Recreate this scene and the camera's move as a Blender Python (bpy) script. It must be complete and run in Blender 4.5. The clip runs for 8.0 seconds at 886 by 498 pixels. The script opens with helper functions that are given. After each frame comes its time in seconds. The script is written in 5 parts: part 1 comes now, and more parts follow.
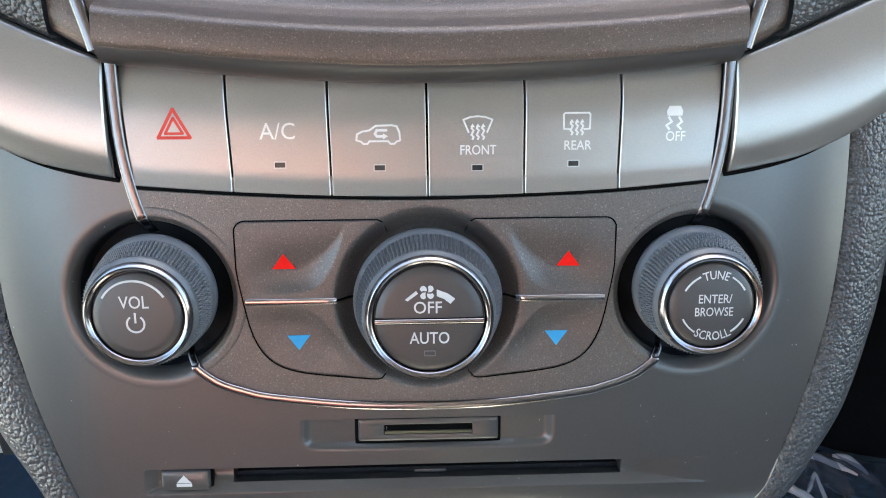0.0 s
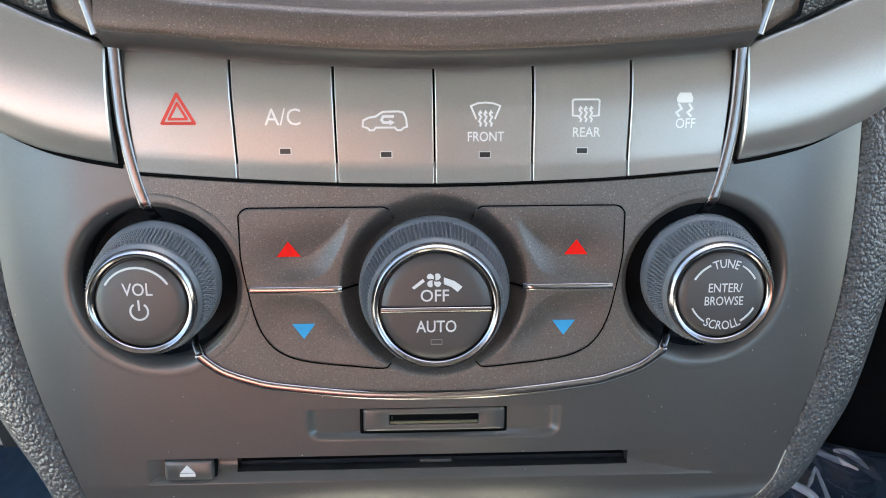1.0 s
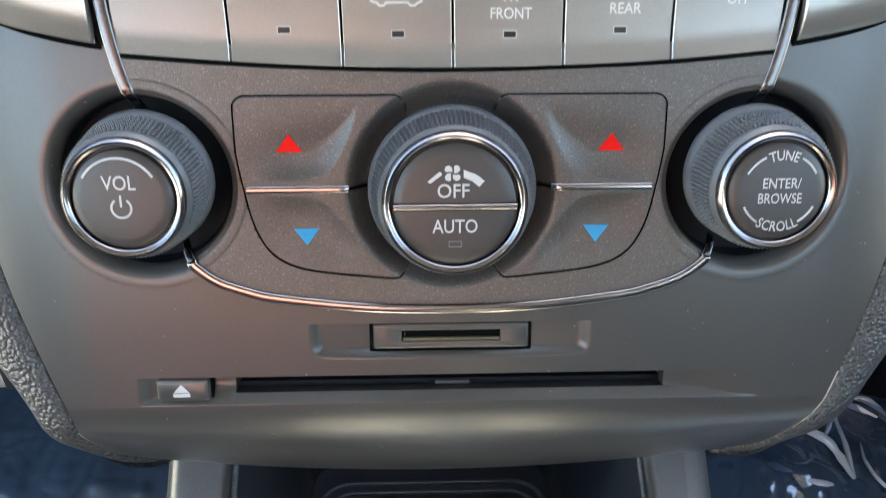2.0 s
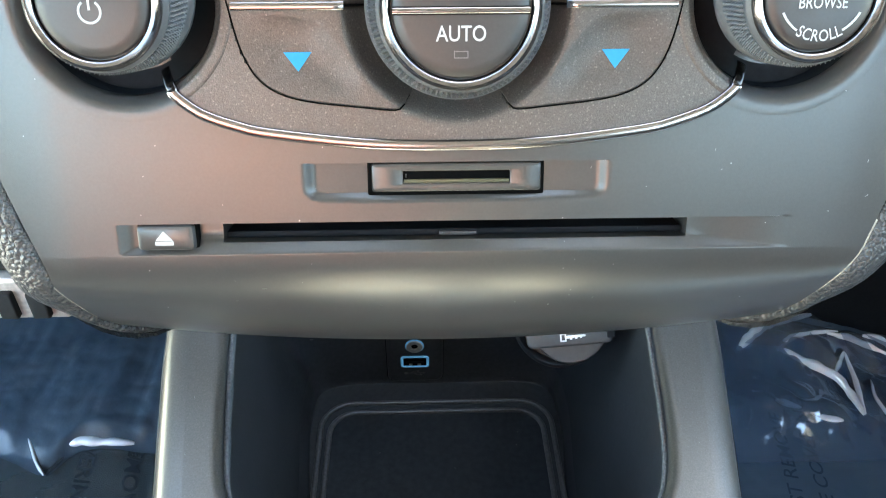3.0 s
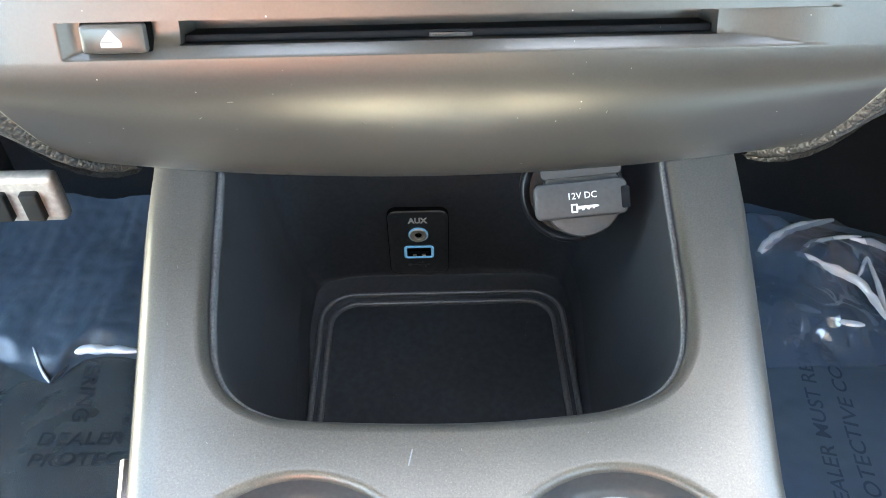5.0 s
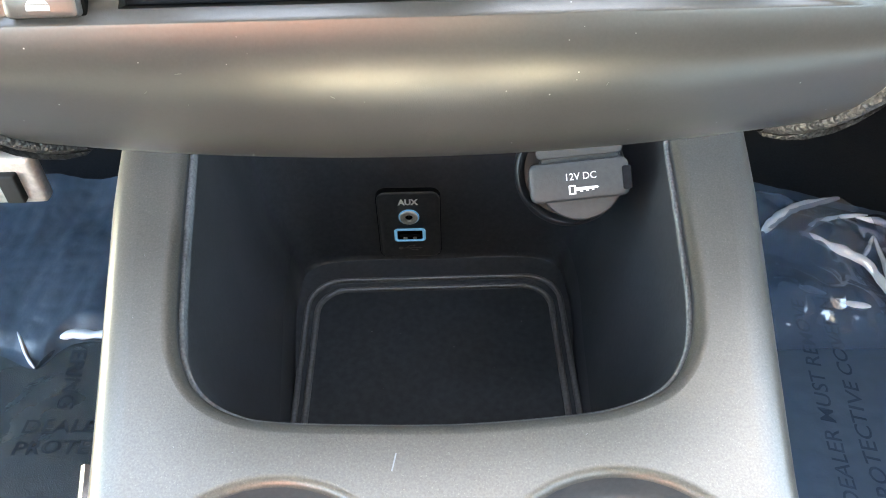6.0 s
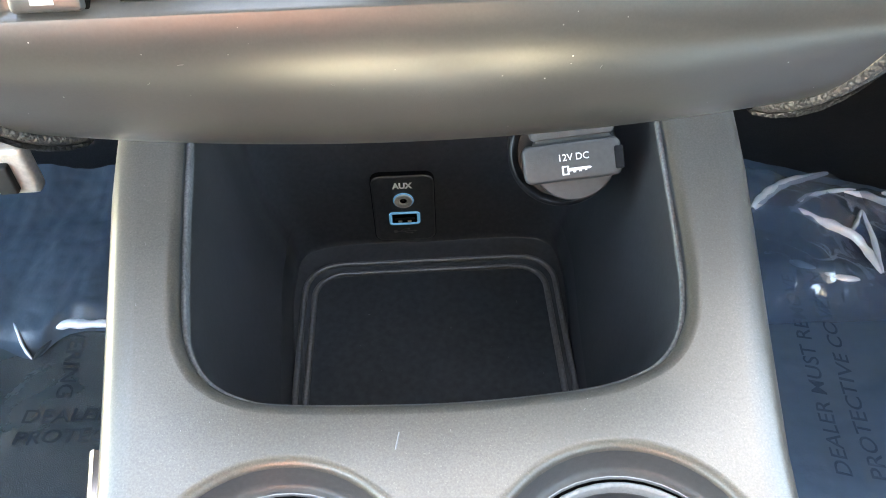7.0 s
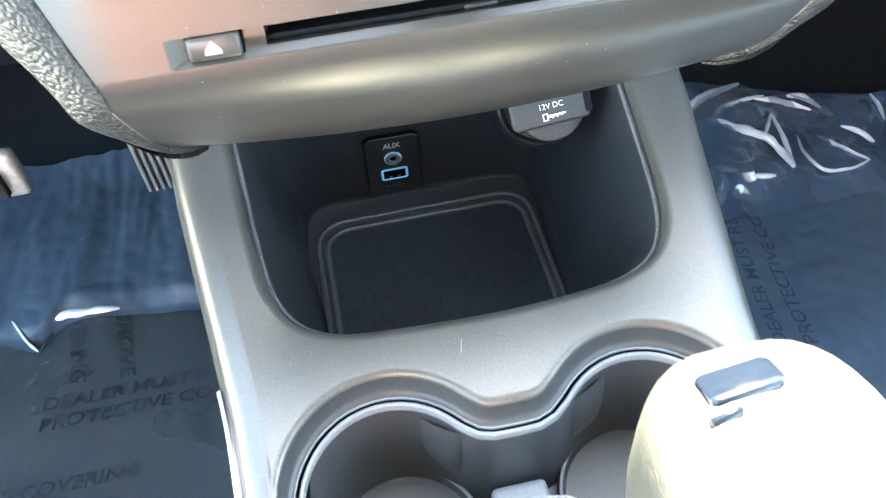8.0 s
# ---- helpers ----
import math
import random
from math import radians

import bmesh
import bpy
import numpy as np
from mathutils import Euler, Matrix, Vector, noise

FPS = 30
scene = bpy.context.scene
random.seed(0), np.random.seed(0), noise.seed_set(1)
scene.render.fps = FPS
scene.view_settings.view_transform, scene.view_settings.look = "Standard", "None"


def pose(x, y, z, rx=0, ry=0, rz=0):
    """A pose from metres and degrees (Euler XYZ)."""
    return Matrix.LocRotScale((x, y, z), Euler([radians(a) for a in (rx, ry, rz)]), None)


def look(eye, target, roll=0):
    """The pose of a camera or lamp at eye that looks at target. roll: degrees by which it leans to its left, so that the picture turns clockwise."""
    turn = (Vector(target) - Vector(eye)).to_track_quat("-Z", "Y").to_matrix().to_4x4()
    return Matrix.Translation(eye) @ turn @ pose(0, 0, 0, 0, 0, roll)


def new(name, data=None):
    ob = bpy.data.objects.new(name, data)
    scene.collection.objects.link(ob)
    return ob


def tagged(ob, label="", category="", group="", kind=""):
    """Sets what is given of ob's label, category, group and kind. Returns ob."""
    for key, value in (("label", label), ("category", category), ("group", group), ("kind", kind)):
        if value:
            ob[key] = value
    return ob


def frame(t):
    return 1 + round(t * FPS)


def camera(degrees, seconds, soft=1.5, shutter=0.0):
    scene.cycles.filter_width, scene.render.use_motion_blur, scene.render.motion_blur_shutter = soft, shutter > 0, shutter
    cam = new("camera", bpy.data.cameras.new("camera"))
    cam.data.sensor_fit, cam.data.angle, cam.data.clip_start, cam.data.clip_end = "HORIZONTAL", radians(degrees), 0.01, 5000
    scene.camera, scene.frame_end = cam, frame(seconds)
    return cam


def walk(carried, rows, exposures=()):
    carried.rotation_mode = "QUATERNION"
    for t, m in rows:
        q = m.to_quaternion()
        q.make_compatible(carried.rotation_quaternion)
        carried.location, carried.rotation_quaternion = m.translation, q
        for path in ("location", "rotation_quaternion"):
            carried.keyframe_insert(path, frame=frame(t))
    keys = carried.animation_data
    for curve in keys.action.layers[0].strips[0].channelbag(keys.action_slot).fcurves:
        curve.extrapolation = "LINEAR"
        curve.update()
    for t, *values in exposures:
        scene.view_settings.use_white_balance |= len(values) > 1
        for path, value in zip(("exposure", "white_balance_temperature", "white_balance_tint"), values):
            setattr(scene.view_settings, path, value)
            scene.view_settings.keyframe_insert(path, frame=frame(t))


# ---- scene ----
cam = camera(58.0, 8.0, 1.0, 0.2)
PATH = [
    (0, (-0.004, 0.0, 0.638), (0.073, 1.691, -0.428), 0.6),
    (0.5, (-0.006, 0.001, 0.635), (0.076, 1.689, -0.434), 0.7),
    (1, (-0.006, 0.001, 0.635), (0.073, 1.685, -0.44), 0.8),
    (1.5, (-0.006, 0.0025, 0.6334), (0.066, 1.6654, -0.4755), 0.6),
    (1.6, (-0.0064, 0.0053, 0.6305), (0.0635, 1.6552, -0.4976), 0.52),
    (1.7, (-0.007, 0.008, 0.6267), (0.0645, 1.6445, -0.5209), 0.52),
    (1.8, (-0.0074, 0.01, 0.6222), (0.0595, 1.639, -0.537), 0.5),
    (1.9, (-0.0076, 0.0113, 0.617), (0.0515, 1.637, -0.547), 0.48),
    (2, (-0.0078, 0.012, 0.61), (0.049, 1.637, -0.5545), 0.46),
    (2.2, (-0.008, 0.012, 0.595), (0.056, 1.637, -0.568), 0.5),
    (3.3, (-0.008, 0.006, 0.571), (0.034, 1.553, -0.696), 0.1),
    (3.5, (-0.01, 0.008, 0.567), (0.034, 1.54, -0.718), -0.0),
    (4, (-0.008, 0.006, 0.56), (0.021, 1.515, -0.752), -0.4),
    (4.5, (-0.006, 0.003, 0.549), (0.008, 1.492, -0.786), -0.9),
    (6, (0.001, 0.026, 0.525), (0.011, 1.455, -0.875), -1.3),
    (6.5, (0.0, 0.025, 0.525), (0.013, 1.441, -0.888), -1.4),
    (7, (-0.001, 0.023, 0.528), (0.029, 1.42, -0.903), -1.9),
    (7.5, (-0.002, 0.021, 0.529), (0.061, 1.39, -0.928), -2.9),
    (7.6, (-0.006, 0.019, 0.531), (0.078, 1.371, -0.94), -3.1),
    (7.7, (-0.012, 0.013, 0.539), (0.094, 1.345, -0.948), -3.5),
    (7.8, (-0.023, 0.005, 0.551), (0.114, 1.315, -0.954), -3.5),
    (7.9, (-0.035, -0.003, 0.562), (0.137, 1.285, -0.959), -3.5),
    (8, (-0.043, -0.017, 0.577), (0.152, 1.257, -0.953), -4.1),
]
STOPS = [(0.0, 3.60, 6950, 4), (2.2, 3.62, 7300, 4), (3.3, 4.70, 7400, -4), (4.0, 4.75, 7550, -3), (4.5, 4.84, 7900, -0.5), (6.0, 5.06, 8550, 3.5), (7.3, 5.05, 8450, 3.5), (8.0, 5.16, 7550, -1)]
walk(cam, [(t, look(eye, target, roll)) for t, eye, target, roll in PATH], STOPS)


# ---- light ----
world = bpy.data.worlds.new("sky")
world.use_nodes = True
scene.world = world
wn = world.node_tree.nodes
sky = wn.new("ShaderNodeTexSky")
sky.sky_type, sky.sun_disc = "NISHITA", False
SUN_EL, SUN_AZ = radians(59), radians(16)
sky.sun_elevation, sky.sun_rotation = SUN_EL, SUN_AZ
world.node_tree.links.new(sky.outputs[0], wn["Background"].inputs[0])
wn["Background"].inputs[1].default_value = 0.15
sun = new("sun", bpy.data.lights.new("sun", "SUN"))
sun.data.energy, sun.data.angle, sun.data.color = 4.8, radians(0.5), (1.0, 0.95, 0.86)
TO_SUN = Vector((math.sin(SUN_AZ) * math.cos(SUN_EL), math.cos(SUN_AZ) * math.cos(SUN_EL), math.sin(SUN_EL)))
sun.matrix_world = look(TO_SUN * 5, (0, 0, 0))


# ---- materials ----
def material(name, base, rough=0.5, metal=0.0, var=0.15, scale=900.0, bump=0.0, bump_scale=2500.0, voronoi=False, coat=0.0, flake=0.0, dust=0.0, emit=None, spec=0.5, relief=0.0004):
    """A surface with grain, broad wear, fine relief and, where wanted, metal flake or dust."""
    m = bpy.data.materials.new(name)
    m.use_nodes = True
    t = m.node_tree
    n, link = t.nodes, t.links.new
    b = n["Principled BSDF"]
    co = n.new("ShaderNodeTexCoord")

    def tex(kind, s, detail=2.0):
        x = n.new(kind)
        x.inputs["Scale"].default_value = s
        if kind == "ShaderNodeTexNoise":
            x.inputs["Detail"].default_value = detail
        link(co.outputs["Object"], x.inputs["Vector"])
        return x

    def mixed(fac, a, c, how="MIX"):
        x = n.new("ShaderNodeMix")
        x.data_type, x.blend_type = "RGBA", how
        for sock, value in ((x.inputs[0], fac), (x.inputs[6], a), (x.inputs[7], c)):
            if isinstance(value, (int, float)):
                sock.default_value = value
            elif isinstance(value, tuple):
                sock.default_value = (*value, 1)
            else:
                link(value, sock)
        return x.outputs[2]

    def ramp(value, lo, hi):
        x = n.new("ShaderNodeMapRange")
        x.inputs["From Min"].default_value, x.inputs["From Max"].default_value = lo, hi
        link(value, x.inputs["Value"])
        return x.outputs[0]

    fine, broad = tex("ShaderNodeTexNoise", scale, 3.0), tex("ShaderNodeTexNoise", 28.0, 4.0)
    dark, light = tuple(c * (1 - var) for c in base), tuple(min(1, c * (1 + var)) for c in base)
    colour = mixed(ramp(fine.outputs[0], 0.3, 0.7), dark, light)
    colour = mixed(ramp(broad.outputs[0], 0.35, 0.75), colour, mixed(1.0, colour, (1 + var * 0.5,) * 3, "MULTIPLY"))
    if flake:
        fl = tex("ShaderNodeTexVoronoi", 3000.0)
        colour = mixed(ramp(fl.outputs["Color"], 0.80, 0.98), colour, tuple(min(1, c * (1 + flake)) for c in base))
    if dust:
        sp = tex("ShaderNodeTexVoronoi", 210.0)
        spots = ramp(sp.outputs["Distance"], 0.055 * dust, 0.03 * dust)
        pick = tex("ShaderNodeTexNoise", 95.0, 1.0)
        gate = n.new("ShaderNodeMath")
        gate.operation = "MULTIPLY"
        link(spots, gate.inputs[0])
        link(ramp(pick.outputs[0], 0.50, 0.58), gate.inputs[1])
        colour = mixed(gate.outputs[0], colour, (0.55, 0.55, 0.54))
    link(colour, b.inputs["Base Color"])
    smear = n.new("ShaderNodeMapRange")
    smear.inputs["To Min"].default_value, smear.inputs["To Max"].default_value = rough * 0.85, min(1.0, rough * 1.15)
    link(broad.outputs[0], smear.inputs["Value"])
    link(smear.outputs[0], b.inputs["Roughness"])
    b.inputs["Metallic"].default_value, b.inputs["Coat Weight"].default_value = metal, coat
    b.inputs["Coat Roughness"].default_value = 0.16
    b.inputs["Specular IOR Level"].default_value = spec
    if bump:
        bp = n.new("ShaderNodeBump")
        bp.inputs["Strength"].default_value, bp.inputs["Distance"].default_value = bump, relief
        h = tex("ShaderNodeTexVoronoi" if voronoi else "ShaderNodeTexNoise", bump_scale)
        if voronoi:
            # pebbles of uneven size: the cells are bent by a slow noise, and stand proud of their creases
            h.feature, bp.invert = "F1", True
            bend, shift = tex("ShaderNodeTexNoise", bump_scale * 0.8, 1.0), n.new("ShaderNodeVectorMath")
            shift.operation = "MULTIPLY_ADD"
            shift.inputs[1].default_value = (0.9 / bump_scale,) * 3
            link(bend.outputs["Color"], shift.inputs[0])
            link(co.outputs["Object"], shift.inputs[2])
            link(shift.outputs[0], h.inputs["Vector"])
        link(h.outputs["Distance"] if voronoi else h.outputs[0], bp.inputs["Height"])
        link(bp.outputs[0], b.inputs["Normal"])
    if emit:
        b.inputs["Emission Color"].default_value, b.inputs["Emission Strength"].default_value = (*emit[:3], 1), emit[3]
    return m


BEZEL = material("satin_grey_plastic", (0.035, 0.0335, 0.033), 0.30, 0.0, 0.10, 1500, 0.06, 4000, dust=0.75, spec=0.8)
FACE = material("flaked_charcoal_paint", (0.096, 0.085, 0.079), 0.36, 0.55, 0.24, 2600, 0.25, 3000, flake=1.1, dust=0.4, spec=0.8)
ROCKER = material("flaked_charcoal_rocker_paint", (0.086, 0.076, 0.071), 0.34, 0.55, 0.24, 2600, 0.25, 3000, flake=1.1, dust=0.4, spec=0.8)
SILVER = material("satin_silver_paint", (0.305, 0.290, 0.276), 0.31, 0.75, 0.05, 2500, 0.05, 6000)
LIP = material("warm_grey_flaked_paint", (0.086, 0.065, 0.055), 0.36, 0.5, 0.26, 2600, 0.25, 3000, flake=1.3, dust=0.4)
# One chrome in four tones; reflections and shade sit in the base colours.
CHROME = material("chrome", (0.225, 0.207, 0.207), 0.19, 1.0, 0.03, 300)
LIT_CHROME = material("chrome_bright_reflection", (0.33, 0.305, 0.312), 0.17, 1.0, 0.03, 300)
DIM_CHROME = material("chrome_dim_reflection", (0.155, 0.143, 0.143), 0.25, 1.0, 0.05, 300)
SHADED_CHROME = material("chrome_in_shade", (0.075, 0.072, 0.075), 0.25, 1.0, 0.05, 300)
# Glossless black strips and plates stand in for shade inside gaps and holes.
GAP = material("gap_shade_black", (0.004, 0.004, 0.004), 0.9, 0.0, 0.2, spec=0.0)
KNOB = material("blue_grey_rubber", (0.072, 0.074, 0.078), 0.31, 0.0, 0.12, 1500, 0.1, 5000)
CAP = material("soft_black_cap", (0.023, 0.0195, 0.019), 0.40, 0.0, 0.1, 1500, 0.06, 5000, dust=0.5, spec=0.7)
LEATHER = material("black_grained_leather", (0.030, 0.030, 0.032), 0.38, 0.0, 0.2, 500, 1.0, 820, voronoi=True, relief=0.00055, spec=0.55)
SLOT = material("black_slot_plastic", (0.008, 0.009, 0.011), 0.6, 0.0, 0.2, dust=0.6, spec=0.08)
LINER = material("black_tray_plastic", (0.032, 0.032, 0.035), 0.32, 0.0, 0.25, 400, 0.18, 1800, dust=0.5, spec=0.5)
MAT = material("black_rubber_mat", (0.020, 0.022, 0.0255), 0.34, 0.0, 0.3, 300, 0.15, 1800, dust=0.4, spec=0.42)
CONSOLE = material("satin_grey_console_paint", (0.122, 0.113, 0.102), 0.33, 0.55, 0.13, 1500, 0.11, 2200, flake=0.4, dust=0.4)
CUP = material("dark_grey_cup_rubber", (0.045, 0.045, 0.047), 0.38, 0.0, 0.12, 700, 0.1, 3000)
PRINT = material("white_button_print", (0.57, 0.56, 0.545), 0.5, 0.0, 0.04)
OLIVE = material("olive_card_guide", (0.07, 0.066, 0.038), 0.4, 0.2, 0.15)
LINT = material("pale_lint", (0.3, 0.295, 0.285), 0.9, 0.0, 0.1)
RIMLINE = material("scuffed_plastic_rim", (0.11, 0.11, 0.115), 0.5, 0.0, 0.4, 900, 0.3, 2500)
RIDGE = material("ridge_highlight_rubber", (0.068, 0.066, 0.067), 0.36, 0.0, 0.3, 700, 0.2, 1800, spec=0.6)
EDGE = material("grey_plastic_edge", (0.21, 0.213, 0.222), 0.33, 0.2, 0.1)
WHITE = material("white_print", (0.42, 0.42, 0.415), 0.5, 0.0, 0.04)
# White print brightened to make up for the dim tray.
LIT_PRINT = material("brightened_white_print", (0.85, 0.85, 0.84), 0.5, 0.0, 0.04)
RED = material("red_print", (0.72, 0.008, 0.005), 0.7, 0.0, 0.04, spec=0.15)
HAZARD = material("soft_red_print", (0.50, 0.045, 0.032), 0.6, 0.0, 0.04, spec=0.3)
BLUE = material("blue_print", (0.035, 0.26, 0.50), 0.7, 0.0, 0.04, spec=0.15)
DIM = material("grey_print", (0.13, 0.125, 0.125), 0.5, 0.0, 0.04)
SOFTWHITE = material("soft_white_print", (0.62, 0.62, 0.61), 0.5, 0.0, 0.06)
FLAP = material("dark_flap_plastic", (0.030, 0.031, 0.032), 0.5, 0.0, 0.15, 500, 0.15, 2400, dust=0.4)
RING = material("black_housing_plastic", (0.007, 0.007, 0.008), 0.34, 0.0, 0.2, dust=0.6, spec=0.3)
GLOW = material("blue_backlight", (0.08, 0.28, 0.55), 0.4, 0.0, 0.05, emit=(0.14, 0.42, 0.8, 0.016))
JACK = material("jack_metal", (0.42, 0.40, 0.37), 0.4, 0.3, 0.15)
GOLD = material("gold_contacts", (0.3, 0.21, 0.08), 0.3, 1.0, 0.1)
LED = material("dark_led_window", (0.02, 0.02, 0.02), 0.2, 0.0, 0.1)
STITCH = material("pale_thread", (0.26, 0.245, 0.21), 0.8, 0.0, 0.2)
CARPET = material("navy_black_carpet", (0.005, 0.006, 0.009), 0.95, 0.0, 0.5, 350, 1.0, 900)
DASH = material("black_soft_plastic", (0.007, 0.0075, 0.009), 0.75, 0.0, 0.2, 300, 0.4, 1500)
WARM_BOUNCE = material("warm_bounce_wall", (0.52, 0.245, 0.185), 0.8, 0.0, 0.15, 3, 0.2, 40)
PAVING = material("pale_concrete", (0.36, 0.35, 0.33), 0.9, 0.0, 0.15, 3, 0.2, 40)
TRIM = material("grey_headliner", (0.30, 0.29, 0.275), 0.9, 0.0, 0.1, 300, 0.2, 900)
DOOR = material("dark_door_plastic", (0.06, 0.058, 0.056), 0.7, 0.0, 0.15, 200, 0.2, 900)
WARM_PANEL = material("warm_bounce_panel", (0.74, 0.25, 0.165), 0.85, 0.0, 0.15, 200, 0.2, 900)
REAR_GREY = material("dark_rear_wall", (0.10, 0.103, 0.105), 0.9, 0.0, 0.2, 300, 0.4, 900)
PALE = material("pale_silver_plastic", (0.8, 0.78, 0.69), 0.4, 0.05, 0.06, 900)
INSERT = material("blue_grey_insert", (0.006, 0.009, 0.016), 0.12, 0.0, 0.05)
KNOBTOP = material("pale_grey_leather", (0.070, 0.066, 0.054), 0.4, 0.0, 0.08, 500, 0.2, 900, voronoi=True)
PEDAL = material("brushed_steel", (0.55, 0.52, 0.49), 0.35, 0.4, 0.15, 300)
FADED_INK = material("faded_film_ink", (0.042, 0.064, 0.097), 0.7, 0.0, 0.1, spec=0.1)
INK = material("black_film_ink", (0.022, 0.027, 0.034), 0.8, 0.0, 0.1, spec=0.05)


def film_material(name, base, haze_lo, haze_hi, rough, coat=0.0):
    """Bluish plastic film: part see-through, part haze, with a sharp sheen."""
    m = bpy.data.materials.new(name)
    m.use_nodes = True
    t = m.node_tree
    n, link = t.nodes, t.links.new
    b = n["Principled BSDF"]
    b.inputs["Base Color"].default_value = (*base, 1)
    b.inputs["Roughness"].default_value = rough
    b.inputs["Coat Weight"].default_value, b.inputs["Coat Roughness"].default_value = coat, rough
    b.inputs["Specular IOR Level"].default_value, b.inputs["Coat IOR"].default_value = 0.9, 2.0
    clear, mix = n.new("ShaderNodeBsdfTransparent"), n.new("ShaderNodeMixShader")
    clear.inputs[0].default_value = (0.75, 0.83, 0.95, 1)
    co, nz, haze, rng, bp = n.new("ShaderNodeTexCoord"), n.new("ShaderNodeTexNoise"), n.new("ShaderNodeTexNoise"), n.new("ShaderNodeMapRange"), n.new("ShaderNodeBump")
    nz.inputs["Scale"].default_value, nz.inputs["Detail"].default_value = 26.0, 4.0
    haze.inputs["Scale"].default_value, haze.inputs["Detail"].default_value = 5.0, 4.0
    rng.inputs["To Min"].default_value, rng.inputs["To Max"].default_value = haze_lo, haze_hi
    bp.inputs["Strength"].default_value, bp.inputs["Distance"].default_value = 0.5, 0.008
    for x in (nz, haze):
        link(co.outputs["Object"], x.inputs["Vector"])
    link(nz.outputs[0], bp.inputs["Height"])
    link(bp.outputs[0], b.inputs["Normal"])
    link(haze.outputs[0], rng.inputs["Value"])
    link(rng.outputs[0], mix.inputs[0])
    link(clear.outputs[0], mix.inputs[1])
    link(b.outputs[0], mix.inputs[2])
    link(mix.outputs[0], n["Material Output"].inputs[0])
    return m


# One film in three tones: paler where lit or reflecting sky, darker where shaded.
FILM = film_material("bluish_plastic_film", (0.060, 0.092, 0.130), 0.55, 0.85, 0.32)
BRIGHTENED_FILM = film_material("brightened_plastic_film", (0.076, 0.124, 0.190), 0.65, 0.9, 0.32)
SHADED_FILM = film_material("shaded_plastic_film", (0.056, 0.070, 0.076), 0.35, 0.9, 0.30)
# The white base paints the sky's glint along the folds.
GLINT_FILM = film_material("whitened_glint_film", (0.76, 0.82, 0.90), 0.8, 1.0, 0.10, 1.0)
SHEEN_FILM = film_material("pale_sheen_film", (0.22, 0.235, 0.26), 0.3, 0.6, 0.07, 1.0)
CLEAR_FILM = film_material("clear_crumpled_film", (0.085, 0.140, 0.225), 0.6, 0.9, 0.06, 1.0)


# ---- building helpers ----
LEAN_BACK = math.atan(0.352)
ORIGIN, UP, OUT = Vector((0, 0.178, 0.496)), Vector((0, math.sin(LEAN_BACK), math.cos(LEAN_BACK))), Vector((0, -math.cos(LEAN_BACK), math.sin(LEAN_BACK)))


def at(x, v, w):
    """A place on the centre stack: millimetres across, up its face and out of it."""
    return ORIGIN + Vector((x / 1000, 0, 0)) + UP * (v / 1000) + OUT * (w / 1000)


def thing(name, label, category, place=(0, 0, 0), group="", kind=""):
    ob = new(name)
    ob.empty_display_size = 0.02
    ob.location = place
    return tagged(ob, label, category, group, kind)


def mesh_part(name, verts, faces, mat, parent=None, label="", smooth=True, angle=40):
    me = bpy.data.meshes.new(name)
    origin = Vector((0, 0, 0))
    if parent:
        o = parent
        while o:
            origin = origin + o.location
            o = o.parent
    me.from_pydata([tuple(Vector(p) - origin) for p in verts], [], faces)
    bm = bmesh.new()
    bm.from_mesh(me)
    bmesh.ops.remove_doubles(bm, verts=bm.verts, dist=1e-7)
    bmesh.ops.recalc_face_normals(bm, faces=bm.faces)
    bm.to_mesh(me)
    bm.free()
    me.materials.append(mat)
    me.polygons.foreach_set("use_smooth", [smooth] * len(me.polygons))
    if smooth:
        me.set_sharp_from_angle(angle=radians(angle))
    ob = new(name, me)
    ob.parent = parent
    if label:
        ob["label"] = label
    return ob


def spline(pts, n=12):
    """A smooth line through points of any dimension."""
    p = [np.array(q, float) for q in pts]
    p = [2 * p[0] - p[1]] + p + [2 * p[-1] - p[-2]]
    res = []
    for i in range(1, len(p) - 2):
        for k in range(n):
            t = k / n
            res.append(0.5 * (2 * p[i] + (p[i + 1] - p[i - 1]) * t + (2 * p[i - 1] - 5 * p[i] + 4 * p[i + 1] - p[i + 2]) * t * t + (3 * p[i] - p[i - 1] - 3 * p[i + 1] + p[i + 2]) * t ** 3))
    res.append(p[-2])
    return res


def curve_fn(pts):
    s = sorted((tuple(q) for q in spline(pts)), key=lambda q: q[0])
    xs, ys = [q[0] for q in s], [q[1] for q in s]
    return lambda x: float(np.interp(x, xs, ys))


def step(a, b, x):
    t = min(1.0, max(0.0, (x - a) / (b - a)))
    return t * t * (3 - 2 * t)


def grid(nu, nv):
    return [(i * nv + j, (i + 1) * nv + j, (i + 1) * nv + j + 1, i * nv + j + 1) for i in range(nu - 1) for j in range(nv - 1)]


